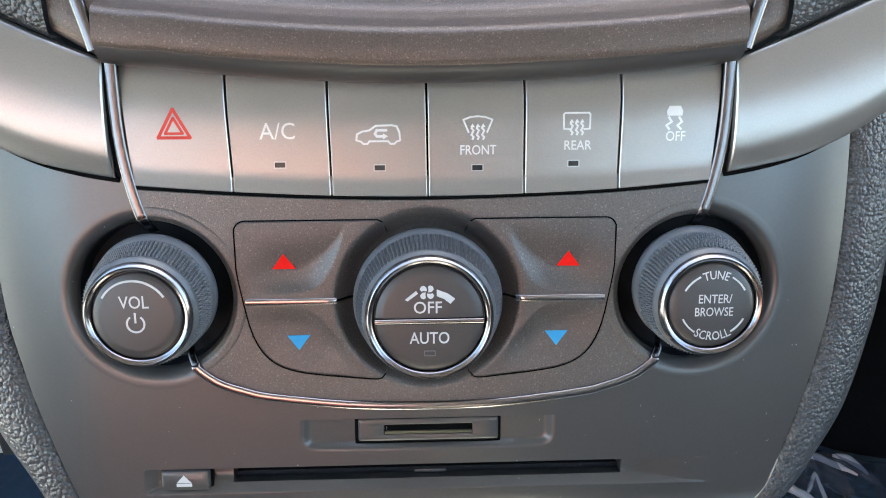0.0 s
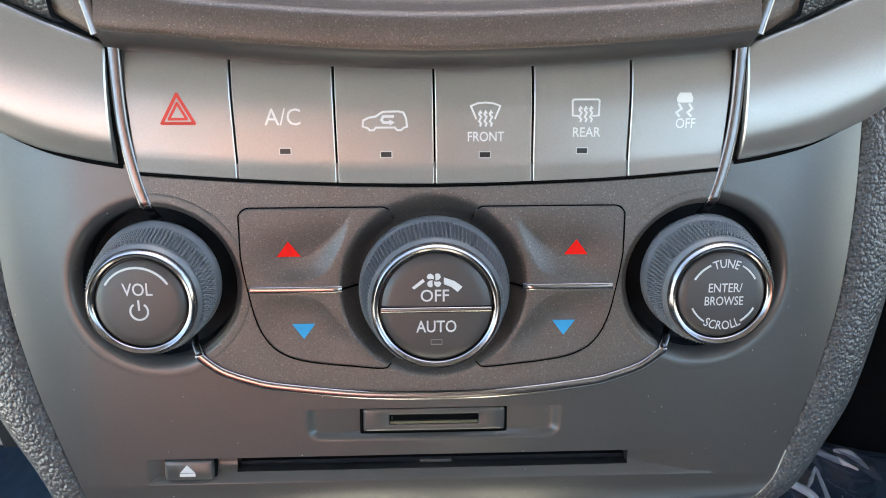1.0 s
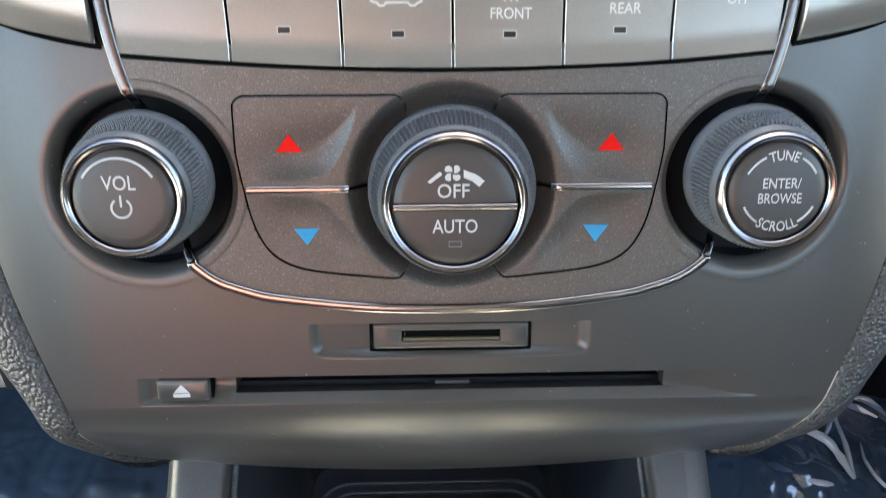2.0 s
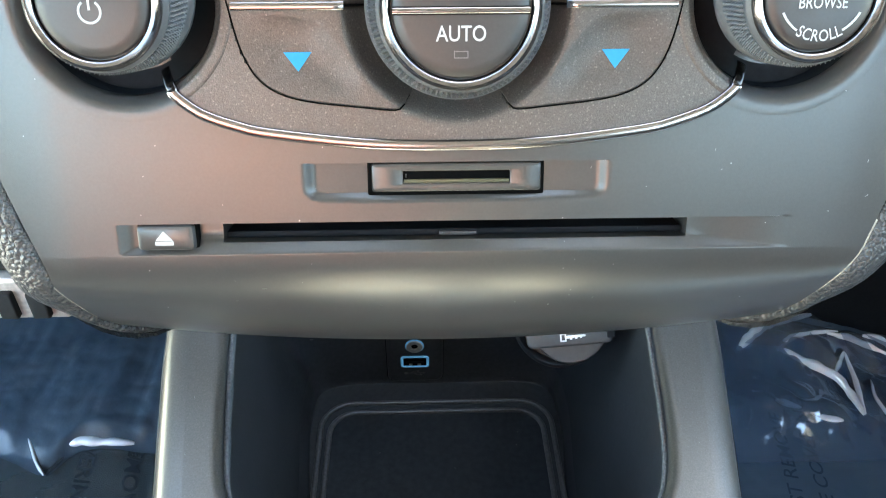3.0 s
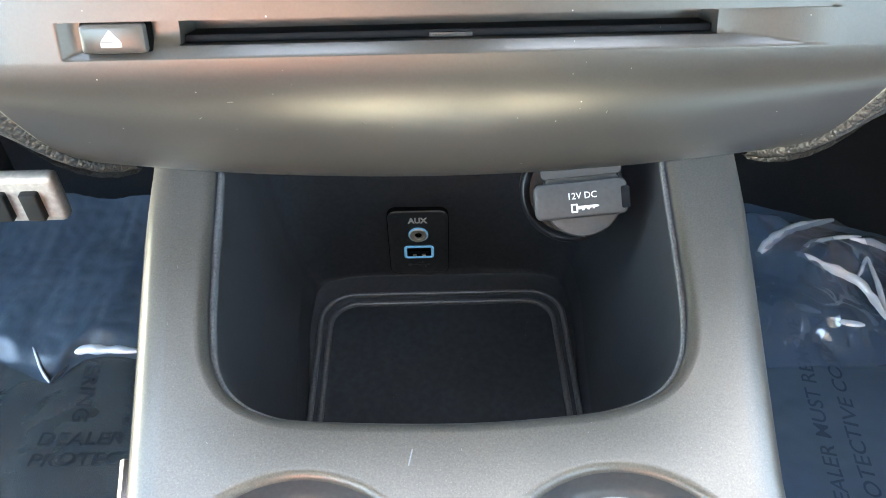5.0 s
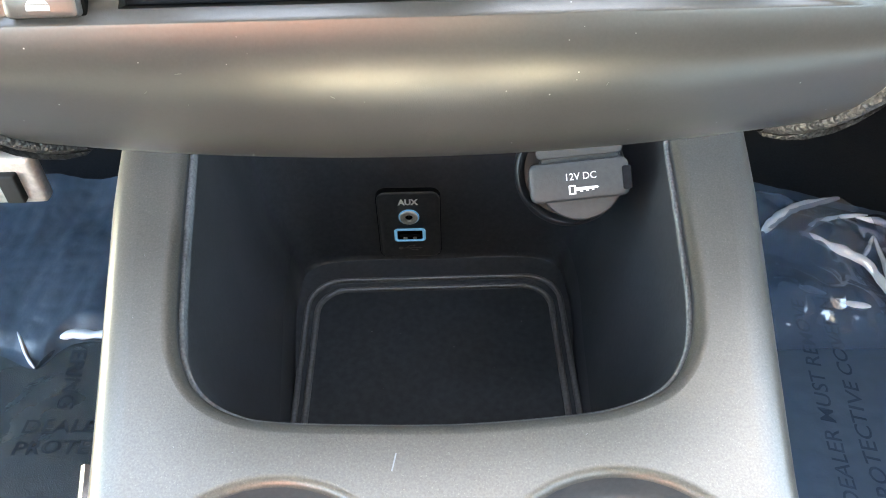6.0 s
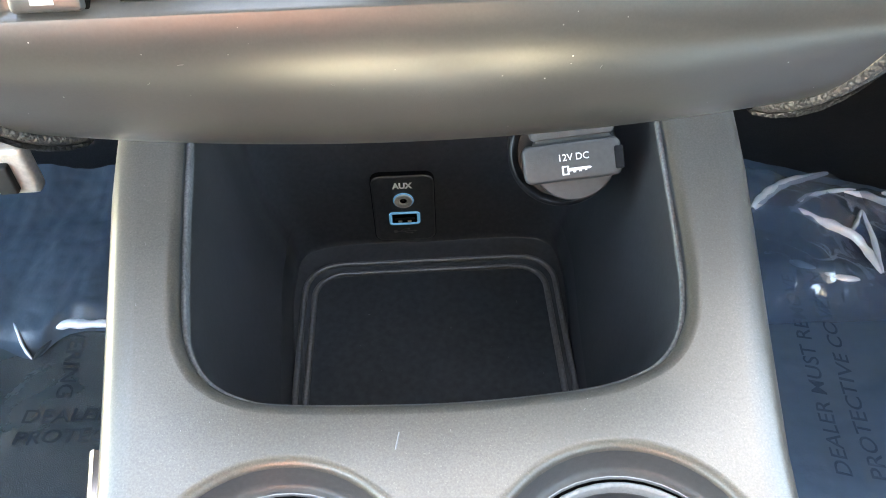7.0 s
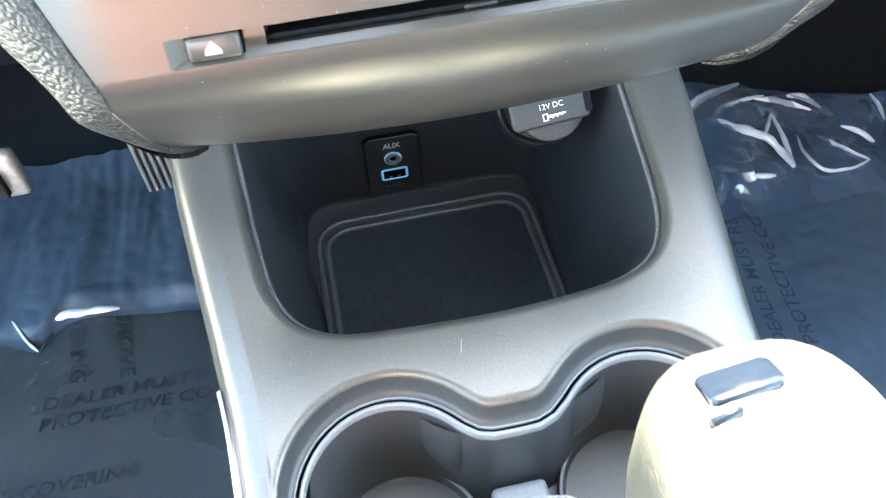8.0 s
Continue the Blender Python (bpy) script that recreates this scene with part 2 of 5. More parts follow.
def sheet(name, xs, lo, hi, ts, wf, mat, parent, label="", edge=0.35, skirt=3.0):
    """A face on the centre stack between two curves, with eased edges and a skirt that goes in behind it."""
    xs = [xs[0], xs[0] + edge] + list(xs[1:-1]) + [xs[-1] - edge, xs[-1]]
    verts, nv = [], len(ts) + 4
    for i, x in enumerate(xs):
        a, b = lo(x), hi(x)
        vs = [a, a, a + edge] + [a + edge + t * (b - a - 2 * edge) for t in ts[1:-1]] + [b - edge, b, b]
        nv = len(vs)
        for j, v in enumerate(vs):
            border = i in (0, len(xs) - 1) or j <= 1 or j >= nv - 2
            drop = skirt if j in (0, nv - 1) else (edge if border else 0)
            verts.append(at(x, v, wf(x, v) - drop))
    faces = grid(len(xs), nv)
    for i in (0, len(xs) - 1):
        base = len(verts)
        for j in range(1, nv - 1):
            verts.append(verts[i * nv + j] - OUT * (skirt / 1000))
        faces += [(i * nv + j, i * nv + j + 1, base + j, base + j - 1) for j in range(1, nv - 2)]
    return mesh_part(name, verts, faces, mat, parent, label)


def span(a, b, n):
    return [a + (b - a) * i / (n - 1) for i in range(n)]


def sweep(name, path, width, height, mat, parent, label="", nround=12, sink=0.6):
    """A rounded strip along a line on the stack: (x, v, w) in millimetres."""
    verts, k = [], nround + 1
    for i, q in enumerate(path):
        d = np.array(path[min(i + 1, len(path) - 1)]) - np.array(path[max(i - 1, 0)])
        d = d[:2] / (np.hypot(*d[:2]) or 1)
        side = (-d[1], d[0])
        for j in range(k):
            a = math.pi * j / nround
            off, up = -math.cos(a) * width / 2, max(0.0, math.sin(a)) ** 0.3 * height - sink
            verts.append(at(q[0] + side[0] * off, q[1] + side[1] * off, q[2] + up))
    faces = grid(len(path), k)
    faces += [tuple(range(k)), tuple((len(path) - 1) * k + j for j in range(k))]
    return mesh_part(name, verts, faces, mat, parent, label)


def flat(name, polys, place, mat, parent, label="", thick=0.06):
    """Print made of closed outlines in a plane: place maps (a, b, height) to the world."""
    verts, faces = [], []
    for poly in polys:
        n, o = len(poly), len(verts)
        verts += [place(a, b, thick) for a, b in poly] + [place(a, b, -0.3) for a, b in poly]
        faces.append(tuple(range(o, o + n)))
        faces += [(o + i, o + (i + 1) % n, o + n + (i + 1) % n, o + n + i) for i in range(n)]
    return mesh_part(name, verts, faces, mat, parent, label, smooth=False)


def stroke(pts, width, closed=False):
    """A line of some width as a chain of small quads."""
    n, polys, pieces = len(pts), [], []
    for i in range(n if closed else n - 1):
        a, b = np.array(pts[i], float), np.array(pts[(i + 1) % n], float)
        k = max(1, int(np.hypot(*(b - a)) / 1.2))
        pieces += [(a + (b - a) * j / k, a + (b - a) * (j + 1) / k) for j in range(k)]
    for a, b in pieces:
        d = (b - a) / (np.hypot(*(b - a)) or 1)
        s, e = np.array((-d[1], d[0])) * width / 2, d * width * 0.3
        polys.append([tuple(a - e - s), tuple(b + e - s), tuple(b + e + s), tuple(a - e + s)])
    return polys


def arc(cx, cy, r, a0, a1, n=14):
    return [(cx + r * math.cos(radians(a0 + (a1 - a0) * i / (n - 1))), cy + r * math.sin(radians(a0 + (a1 - a0) * i / (n - 1)))) for i in range(n)]


def lettering(name, body, box, place, mat, parent, label="", bend=0.0, thick=0.06, slant=0.0, weight=0.007):
    """Words fitted into a box (a0, a1, b0, b1) of the plane that place() maps; bend: radius of an arc that they follow."""
    cu = bpy.data.curves.new(name, "FONT")
    cu.body, cu.resolution_u, cu.offset = body, 3, weight
    tmp = new("lettering", cu)
    me = bpy.data.meshes.new_from_object(tmp.evaluated_get(bpy.context.evaluated_depsgraph_get()))
    co = [v.co.copy() for v in me.vertices]
    faces = [tuple(p.vertices) for p in me.polygons]
    bpy.data.objects.remove(tmp)
    bpy.data.curves.remove(cu)
    bpy.data.meshes.remove(me)
    x0, x1, y0, y1 = min(c.x for c in co), max(c.x for c in co), min(c.y for c in co), max(c.y for c in co)
    verts = []
    for c in co:
        b = (c.y - y0) / (y1 - y0)
        p = box[0] + (c.x - x0) / (x1 - x0) * (box[1] - box[0]) + slant * b * (box[3] - box[2])
        q = box[2] + b * (box[3] - box[2])
        if bend:
            r, mid = abs(bend), (box[0] + box[1]) / 2
            ang = (p - mid) / r
            rr = r + (q - (box[2] + box[3]) / 2) * (1 if bend > 0 else -1)
            p, q = mid + rr * math.sin(ang), (box[2] + box[3]) / 2 + (rr * math.cos(ang) - r) * (1 if bend > 0 else -1)
        verts.append(place(p, q, thick))
    return mesh_part(name, verts, faces, mat, parent, label, smooth=False)


def lathe(name, profile, centre, mat, parent, label="", seg=96, ripple=None, lean=0.0):
    """A turned part on the stack: profile of (radius, w) in millimetres, about an axis that points out of the stack."""
    verts, k = [], len(profile)
    for i in range(seg):
        a = 2 * math.pi * i / seg
        for r, w in profile:
            rr = r + (ripple(a, r, w) if ripple else 0)
            verts.append(at(centre[0] + rr * math.cos(a), centre[1] + lean * max(0.0, profile[-1][1] - w) + rr * math.sin(a), w))
    faces = [(i * k + j, ((i + 1) % seg) * k + j, ((i + 1) % seg) * k + j + 1, i * k + j + 1) for i in range(seg) for j in range(k - 1)]
    if profile[-1][0] > 0.01:
        faces.append(tuple(i * k + k - 1 for i in range(seg)))
    return mesh_part(name, verts, faces, mat, parent, label, angle=50)


def loop_loft(name, loops, mat, parent, label="", cap=False, angle=40):
    """Skin from closed line to closed line of equally many world points."""
    n, verts, faces = len(loops[0]), [], []
    for lp in loops:
        verts += list(lp)
    for k in range(len(loops) - 1):
        faces += [(k * n + i, k * n + (i + 1) % n, (k + 1) * n + (i + 1) % n, (k + 1) * n + i) for i in range(n)]
    if cap:
        faces.append(tuple((len(loops) - 1) * n + i for i in range(n)))
    return mesh_part(name, verts, faces, mat, parent, label, angle=angle)


def block(name, x0, x1, y0, y1, z0, z1, mat, parent=None, label="", bevel=0.002):
    bm = bmesh.new()
    bmesh.ops.create_cube(bm, size=1)
    for v in bm.verts:
        v.co = Vector(((x0 + x1) / 2 + v.co.x * (x1 - x0), (y0 + y1) / 2 + v.co.y * (y1 - y0), (z0 + z1) / 2 + v.co.z * (z1 - z0)))
    if bevel:
        bmesh.ops.bevel(bm, geom=bm.edges[:], offset=bevel, segments=3, affect="EDGES", profile=0.6)
    me = bpy.data.meshes.new(name)
    verts, faces = [v.co.copy() for v in bm.verts], []
    bm.verts.index_update()
    faces = [tuple(v.index for v in f.verts) for f in bm.faces]
    bm.free()
    bpy.data.meshes.remove(me)
    return mesh_part(name, verts, faces, mat, parent, label, angle=50)


def offset_loop(lp, d):
    """A closed plan line moved outward by d (anticlockwise lines)."""
    n, res = len(lp), []
    for i in range(n):
        t = np.array(lp[(i + 1) % n]) - np.array(lp[i - 1])
        t = t / (np.hypot(*t) or 1)
        res.append((lp[i][0] + t[1] * d, lp[i][1] - t[0] * d))
    return res

# ---- the cabin that closes the place; unseen parts also steer the light ----
def structure(ob, label, category):
    return tagged(ob, label, category, kind="structure")


structure(block("ground", -400, 400, -400, 400, -0.62, -0.50, PAVING, bevel=0), "pale sunlit concrete ground outside the car", "ground")
# Unseen wall, added so the stack picks up a warm reflection.
structure(block("backdrop", -2.7, -0.35, -6.4, -6.2, -0.5, 3.2, WARM_BOUNCE, bevel=0), "unseen reddish wall added behind the car to warm reflections", "wall")
structure(block("floor", -0.76, 0.76, -2.50, 0.98, -0.12, -0.045, CARPET, bevel=0), "dark navy carpet of the car's footwell", "floor")
structure(block("wall_front", -0.76, 0.76, 0.95, 0.98, -0.045, 0.62, CARPET, bevel=0), "dark firewall behind the pedals", "wall")
# Unseen rear wall, dark so the stack's passenger side reflects little light.
structure(block("wall_rear", -0.10, 0.76, -2.50, -2.45, -0.045, 1.10, REAR_GREY, bevel=0), "unseen grey rear wall, kept dark for reflections", "wall")
# Unseen panels in a made-up reddish colour, warming reflections on the driver's side.
structure(block("wall_rear", -0.76, -0.10, -2.50, -2.45, -0.045, 0.64, WARM_PANEL, bevel=0), "unseen reddish panel behind the driver, added for warm reflections", "wall")
for side, nm in ((-1, "wall_left"), (1, "wall_right")):
    a, b = sorted((side * 0.76, side * 0.80))
    # Unseen rear sides; their heights set the light and reflections that get in.
    structure(block(nm, a, b, -1.50, -0.38, -0.12, 0.60 if side < 0 else 0.72, DOOR, bevel=0), "unseen dark panel at the rear door, set to limit light", "wall")
    structure(block(nm, a, b, -2.50, -1.50, -0.12, 0.60 if side < 0 else 0.72, WARM_PANEL if side < 0 else DOOR, bevel=0), "unseen side panel set to steer light and reflections", "wall")
    structure(block("door_pillar", a, b, -0.48, -0.36, 0.50, 1.10, DOOR, bevel=0), "dark plastic pillar between the doors", "pillar")
    structure(block("door_pillar", a, b, 0.60, 0.98, -0.12, 0.70 if side < 0 else 0.60, DOOR, bevel=0), "dark plastic pillar at the door hinge", "pillar")
# Unseen panels that hold back low light at the open front doors.
structure(block("wall_right", 0.76, 0.80, -0.38, 0.60, -0.12, 0.47, DOOR, bevel=0), "unseen dark panel in the open passenger door, added to hold light back", "wall")
structure(block("wall_left", -0.80, -0.76, -0.38, 0.60, -0.12, 0.12, DOOR, bevel=0), "unseen low panel in the open driver's door, added to hold light back", "wall")
structure(block("ceiling", -0.80, 0.80, -2.50, 0.12, 1.10, 1.13, TRIM, bevel=0), "grey fabric headliner of the car roof", "ceiling")
for side in (-1, 1):
    a, b = sorted((side * 0.15, side * 0.76))
    structure(block("dashboard", a, b, 0.27, 0.95, 0.44, 0.70, DASH, bevel=0.03), "black soft plastic dashboard over the footwell", "dashboard")
structure(block("dashboard", -0.15, 0.15, 0.36, 0.95, 0.36, 0.70, DASH, bevel=0.01), "black plastic dashboard body behind the centre stack", "dashboard")
# Unseen hood, placed so its shadow keeps stack and console out of sun.
structure(block("dashboard", -0.32, 0.32, 0.30, 0.60, 0.66, 0.81, DASH, bevel=0.02), "unseen black hood above the screen, added to block the sun", "dashboard")

# ---- centre stack ----
stack = thing("center_stack", "dark grey car centre stack with climate buttons and three knobs", "dashboard panel", tuple(at(0, 0, 0)))
K_LEFT, K_MID, K_RIGHT = (-74.2, 13.4), (0.2, 11.6), (74.1, 13.7)


def fan_dish(x, v):
    return -5.2 * step(26.5, 20.0, math.hypot(x - K_MID[0], v - K_MID[1]))


W_LEFT, W_RIGHT = (-75.4, 13.2), (75.4, 13.2)


def outer_fall(x):
    return 3.0 * max(0, (abs(x) - 92) / 26) ** 2


def rocker_top(x):
    """Upper outline of a rocker pair: a flat run between two rounded corners."""
    if x < -49.2:
        return 31.3 + math.sqrt(max(0.0, 3.2 ** 2 - (x + 49.2) ** 2))
    return 34.5 if x < -13.8 else 32.0 + math.sqrt(max(0.0, 2.5 ** 2 - (x + 13.8) ** 2)) if x < -11.4 else 31.3 + 2.0 * (-11.4 - x)


HI = [(-52.4 + 43.4 * (0.5 - 0.5 * math.cos(math.pi * i / 240)), 0) for i in range(241)]
HI = [(x, rocker_top(x)) for x, _ in HI]
hi_fn = lambda x: float(np.interp(x, [q[0] for q in HI], [q[1] for q in HI]))
lo_fn = curve_fn([(-52.6, 24.0), (-51.8, 17.5), (-50.8, 11.5), (-49.5, 5.0), (-47.9, 0.2), (-45.6, -3.8), (-42.3, -6.7), (-37.5, -8.7), (-31.0, -9.9), (-22.0, -10.9), (-14.6, -11.6), (-12.6, -10.9), (-11.4, -9.3), (-9.0, -6.0)])


def dish(x, v, hole=25.3):
    """What is cut out of the faces: the hollow round the fan knob, the rockers' pits and the holes that the knob wells fill."""
    d = fan_dish(x, v) - (3.0 if 11 < abs(x) < 51.2 and lo_fn(-abs(x)) + 0.9 < v < hi_fn(-abs(x)) - 0.9 else 0.0)
    for kx, kv in (W_LEFT, W_RIGHT):
        d -= 10.0 * step(hole, hole - 0.9, math.hypot(x - kx, v - kv))
    return d


def surface(x, v):
    """What a trim line follows: the fan knob's hollow, and down into the wells."""
    d = fan_dish(x, v)
    for kx, kv in (W_LEFT, W_RIGHT):
        d -= 5.0 * step(22.6, 19.6, math.hypot(x - kx, v - kv))
    return d


edge_x = curve_fn([(-62, 98.6), (-58, 99.4), (-52, 100.6), (-46, 102.6), (-36, 106), (-20, 111), (-8, 114), (8, 117), (32, 118.3), (57, 117.5), (75, 116)])
ROLL = [(62, 0.0), (40, 0), (20, 0), (0, 0), (-20, 0), (-46, 0), (-47.5, -0.03), (-49, -0.13), (-50.5, -0.31), (-52, -0.56), (-54, -1.0), (-56, -1.55), (-58, -2.2), (-62, -4.0), (-66, -6.4), (-70, -9.4), (-74, -13.0), (-77.5, -17.0), (-80.5, -21.5), (-82.8, -26.5), (-84.2, -32), (-84.8, -38), (-84.5, -46), (-82, -90)]
ROLL_X = {-62: 98.6, -66: 98.0, -70: 97.3, -74: 96.2, -77.5: 94.6, -80.5: 92.4, -82.8: 89.5, -84.2: 86.5, -84.8: 84, -84.5: 81, -82: 78}


def shift_x(v):
    """The lower roll sits a little to the driver's side."""
    return -1.6 * step(-47, -60, v)


def roll_w(v):
    return float(np.interp(-v, [-q[0] for q in ROLL[:-2]], [q[1] for q in ROLL[:-2]]))


def sag(x, v):
    """The lower edge rises a little towards both ends."""
    return 4.0 * (x / 74) ** 2 * step(-48, -74, v)


def recess(x, v):
    """The card-slot hollow, the long disc groove and the slot itself."""
    w, ax = 0.0, abs(x)
    if ax < 36.8 and -34.4 < v < -24.2:
        # a shallow tray with round lower corners, whose floor sinks towards the reader
        qx, qv = max(0.0, ax - 32.4), max(0.0, -30.0 - v)
        inside = 4.2 - math.hypot(qx, qv)
        deep = 1.0 if v > -31.8 else (v + 34.4) / 2.6
        w = -min(deep, 1.0) * step(0.0, 2.4, inside) * min(2.0, 0.95 + max(0.0, 35.0 - ax) * 0.05)
    if -46.7 < v < -38.8:
        if -82.5 < x < 83:
            fade = step(84, 57, x) if x > 57 else 0.42 * step(-83.5, -78.5, x) + 0.58 * step(-78.0, -77.0, x)
            w = min(w, -min((2.4 if x > 57 else 3.4) * fade, (v + 46.7) * 0.84))
        if ax < 57.6 and -44.2 < v < -39.2:
            w = -15.0
    return w


def bezel():
    vs = sorted(set(span(62, -47, 112) + [-24.15, -24.25, -38.75, -38.85, -39.15, -39.25, -44.15, -44.25, -44.7, -45.2, -45.7, -46.1, -46.65, -46.75, -31.8, -32.6, -33.5, -34.4]), reverse=True)
    rows = [(v, 0.0) for v in vs if v > -47.05] + [q for q in ROLL if q[1] < 0]
    us = sorted(set(span(-82, 82, 200) + [-57.65, -57.55, 57.55, 57.65, -82.5 + 0.6, 79.9]))
    outer = [-1 + i / 40 for i in range(40)]
    verts = []
    for v, w in rows:
        xe = ROLL_X.get(v, edge_x(v) if v > -60 else 94)
        core = min(82.0, xe - 8) if v > -50 else 82.0 * (xe - 8) / 92
        scale = core / 82
        xs = [-xe + (xe - core) * (1 + o) for o in outer] + [u * scale for u in us] + [core + (xe - core) * (i + 1) / 40 for i in range(40)]
        for x in xs:
            fall = outer_fall(x)
            inner = recess(x, v) + dish(x, v) - (7.0 if abs(x) < 82.3 and v > 46.4 else 0.0) if v > -47.05 else 0
            verts.append(at(x + shift_x(v), v + sag(x, v), w + inner - fall))
    return mesh_part("bezel", verts, grid(len(rows), len(us) + 80), BEZEL, stack, "satin dark grey plastic bezel", angle=32)


bezel()

# padded leather bands along both edges
for side in (-1, 1):
    path = [(v, edge_x(v)) for v in span(66, -58, 50)] + [(v, ROLL_X[v]) for v in (-62, -66, -70, -74, -77.5, -80.5, -82.8, -84.2, -84.8)]
    verts, prof = [], [(-0.8, -2.5), (0.0, -0.9), (0.6, -0.1), (1.6, 0.5), (4.5, 0.8), (9.5, 0.0), (14.5, -2.8), (18.5, -7), (20.6, -12), (21.4, -20), (21.4, -60), (18, -140)]
    for v, xe in path:
        w0 = roll_w(v) - 3.0 * max(0, (xe - 92) / 26) ** 2
        thin = 1 - 0.34 * step(-25, -58, v) - 0.65 * step(-52, -84.8, v)
        for o, w in prof:
            verts.append(at(side * (xe + o * thin) + shift_x(v), v + sag(xe, v) - o * 0.2 * step(-40, -66, v), w0 + w * (0.4 + 0.6 * thin if w > -15 else thin)))
    mesh_part("leather_pad", verts, grid(len(path), len(prof)), LEATHER, stack, "black grained leather edge pad", angle=80)
    seam = [np.array((side * (xe + 0.2) + shift_x(v), v + sag(xe, v), roll_w(v) - 3.0 * max(0, (xe - 92) / 26) ** 2 - 0.35)) for v, xe in path]
    sweep("seam_thread", [tuple(q) for q in seam[42 if side > 0 else 49:-2]], 0.75, 0.6, STITCH, stack, "pale thread along the leather seam", sink=0.2)

# flaked faceplate inside the chrome line
v_low = curve_fn([(-80, 46), (-78.5, 40), (-76.6, 32.6), (-72, 18), (-69, 6), (-66.8, -2.5), (-64, -7.6), (-59, -11.4), (-51.3, -14.2), (-43.6, -16), (-21.6, -18.6), (0, -19.3), (21.6, -18.6), (43.6, -16), (51.3, -14.2), (59, -11.4), (64, -7.6), (66.8, -2.5), (69, 6), (72, 18), (76.2, 32.6), (78, 40), (80, 46)])
btn_low = curve_fn([(-84, 45.2), (-79.5, 44.3), (-52.6, 42.2), (-26, 40.9), (0, 40.4), (26, 40.9), (52, 42), (77.5, 44.2), (84, 45.2)])
btn_high = curve_fn([(-84, 76.5), (-80.2, 76), (-53.3, 74), (-26.9, 72), (0, 71.6), (26, 72), (52.2, 73.4), (79, 76), (84, 76.5)])
sheet("faceplate", span(-79.3, 79.3, 200), v_low, lambda x: btn_low(x) - 0.5, span(0, 1, 64), lambda x, v: 0.7 + dish(x, v, 24.4), FACE, stack, "charcoal faceplate with fine metal flake", skirt=1.5)

# chrome lines
wing_low = curve_fn([(82, 45.9), (92, 47.8), (103, 51), (115, 56.7), (125, 63.8), (140, 76)])
sweep("chrome_trim", [(x, v, 1.0 + surface(x, v)) for x, v in spline([(-65.3, -6.2), (-64.3, -8), (-59, -12), (-51.3, -14.9), (-43.6, -16.7), (-21.6, -19.3), (0, -20), (21.6, -19.3), (43.6, -16.7), (51.3, -14.9), (59, -12), (64.3, -8), (65.3, -6.2)], 10)], 2.6, 1.3, LIT_CHROME, stack, "chrome arc under the climate controls")
for side in (-1, 1):
    line = spline([(side * 76.7, 35.4), (side * 78.3, 41), (side * 79.9, 49), (side * 80.9, 57), (side * 81.3, 66), (side * 81.3, 79)], 8)
    sweep("gap_shade", [(x + side * 1.5, v, 0.5 + surface(x, v)) for x, v in line[14:]], 1.7 if side < 0 else 1.1, 0.9, GAP, stack, "black gap beside the chrome line")
    sweep("chrome_trim", [(x - side * 0.2, v, 0.6 + surface(x, v)) for x, v in line], 3.1, 1.1, DIM_CHROME, stack, "upright chrome line beside the buttons")
    sweep("trim_end", [(side * x, v, w) for x, v, w in spline([(76.6, 35.6, 0.4), (76.1, 34.6, 0.1), (75.4, 32.5, -1.6), (74.9, 31.0, -3.6)], 5)], 2.6, 1.1, SHADED_CHROME, stack, "end of the chrome line, coloured dark for shade in the well")
    sweep("trim_end", [(side * x, v, w) for x, v, w in spline([(65.1, -6.5, 0.7), (65.7, -5.4, 0.3), (66.8, -3.4, -1.4), (67.6, -2.0, -3.6)], 5)], 2.4, 1.1, SHADED_CHROME, stack, "end of the chrome arc, coloured dark for shade in the well")
    sweep("gap_shade", [(side * x, wing_low(x) - 0.1, 0.55 - outer_fall(x)) for x in span(81.6, 125, 30)], 1.1, 0.7, GAP, stack, "black gap under the silver wing")
sweep("gap_shade", [(x, btn_low(x) - 0.15, 0.6) for x in span(-78.0, 78.0, 60)], 0.9, 0.8, GAP, stack, "black gap under the push buttons")


# six flat push buttons
def btn_w(x, v):
    t = (v - btn_low(x)) / 31
    return 0.9 - 0.8 * step(0.0, 0.16, t) - 0.5 * t * t - 13.0 * max(0.0, t - 0.6) ** 2


breaks_low, breaks_high = (-78.5, -51.7, -25.5, 0.5, 26.6, 52.3, 78.2), (-80.6, -52.9, -26.1, 0.3, 26.6, 52.8, 80.3)
sheet("gap_shade", span(-79.6, 79.6, 40), lambda x: btn_low(x) + 0.2, lambda x: btn_high(x), span(0, 1, 8), lambda x, v: -5.0, GAP, stack, "black gap behind the push buttons", skirt=1.0)
push = []
for i in range(6):
    verts, ts = [], [0, 0, 0.008, 0.05, 0.1, 0.15, 0.2, 0.3, 0.4, 0.5, 0.6, 0.7, 0.8, 0.9, 1.0]
    fs = [0, 0, 0.009] + span(0.05, 0.95, 19) + [0.991, 1, 1]
    nu = len(fs)
    for a, f in enumerate(fs):
        for j, tt in enumerate(ts):
            x = (breaks_low[i] + 0.33 + f * (breaks_low[i + 1] - breaks_low[i] - 0.54)) * (1 - tt) + (breaks_high[i] + 0.33 + f * (breaks_high[i + 1] - breaks_high[i] - 0.66)) * tt
            v = btn_low(x) + 0.3 + tt * (btn_high(x) - btn_low(x) - 0.3)
            down = 2.6 if (a in (0, nu - 1) or j == 0) else (0.2 if (a in (1, nu - 2) or j == 1) else 0)
            verts.append(at(x, v, btn_w(x, v) - down))
    push.append(mesh_part("push_button", verts, grid(nu, len(ts)), SILVER, stack, "flat satin silver push button", angle=28))


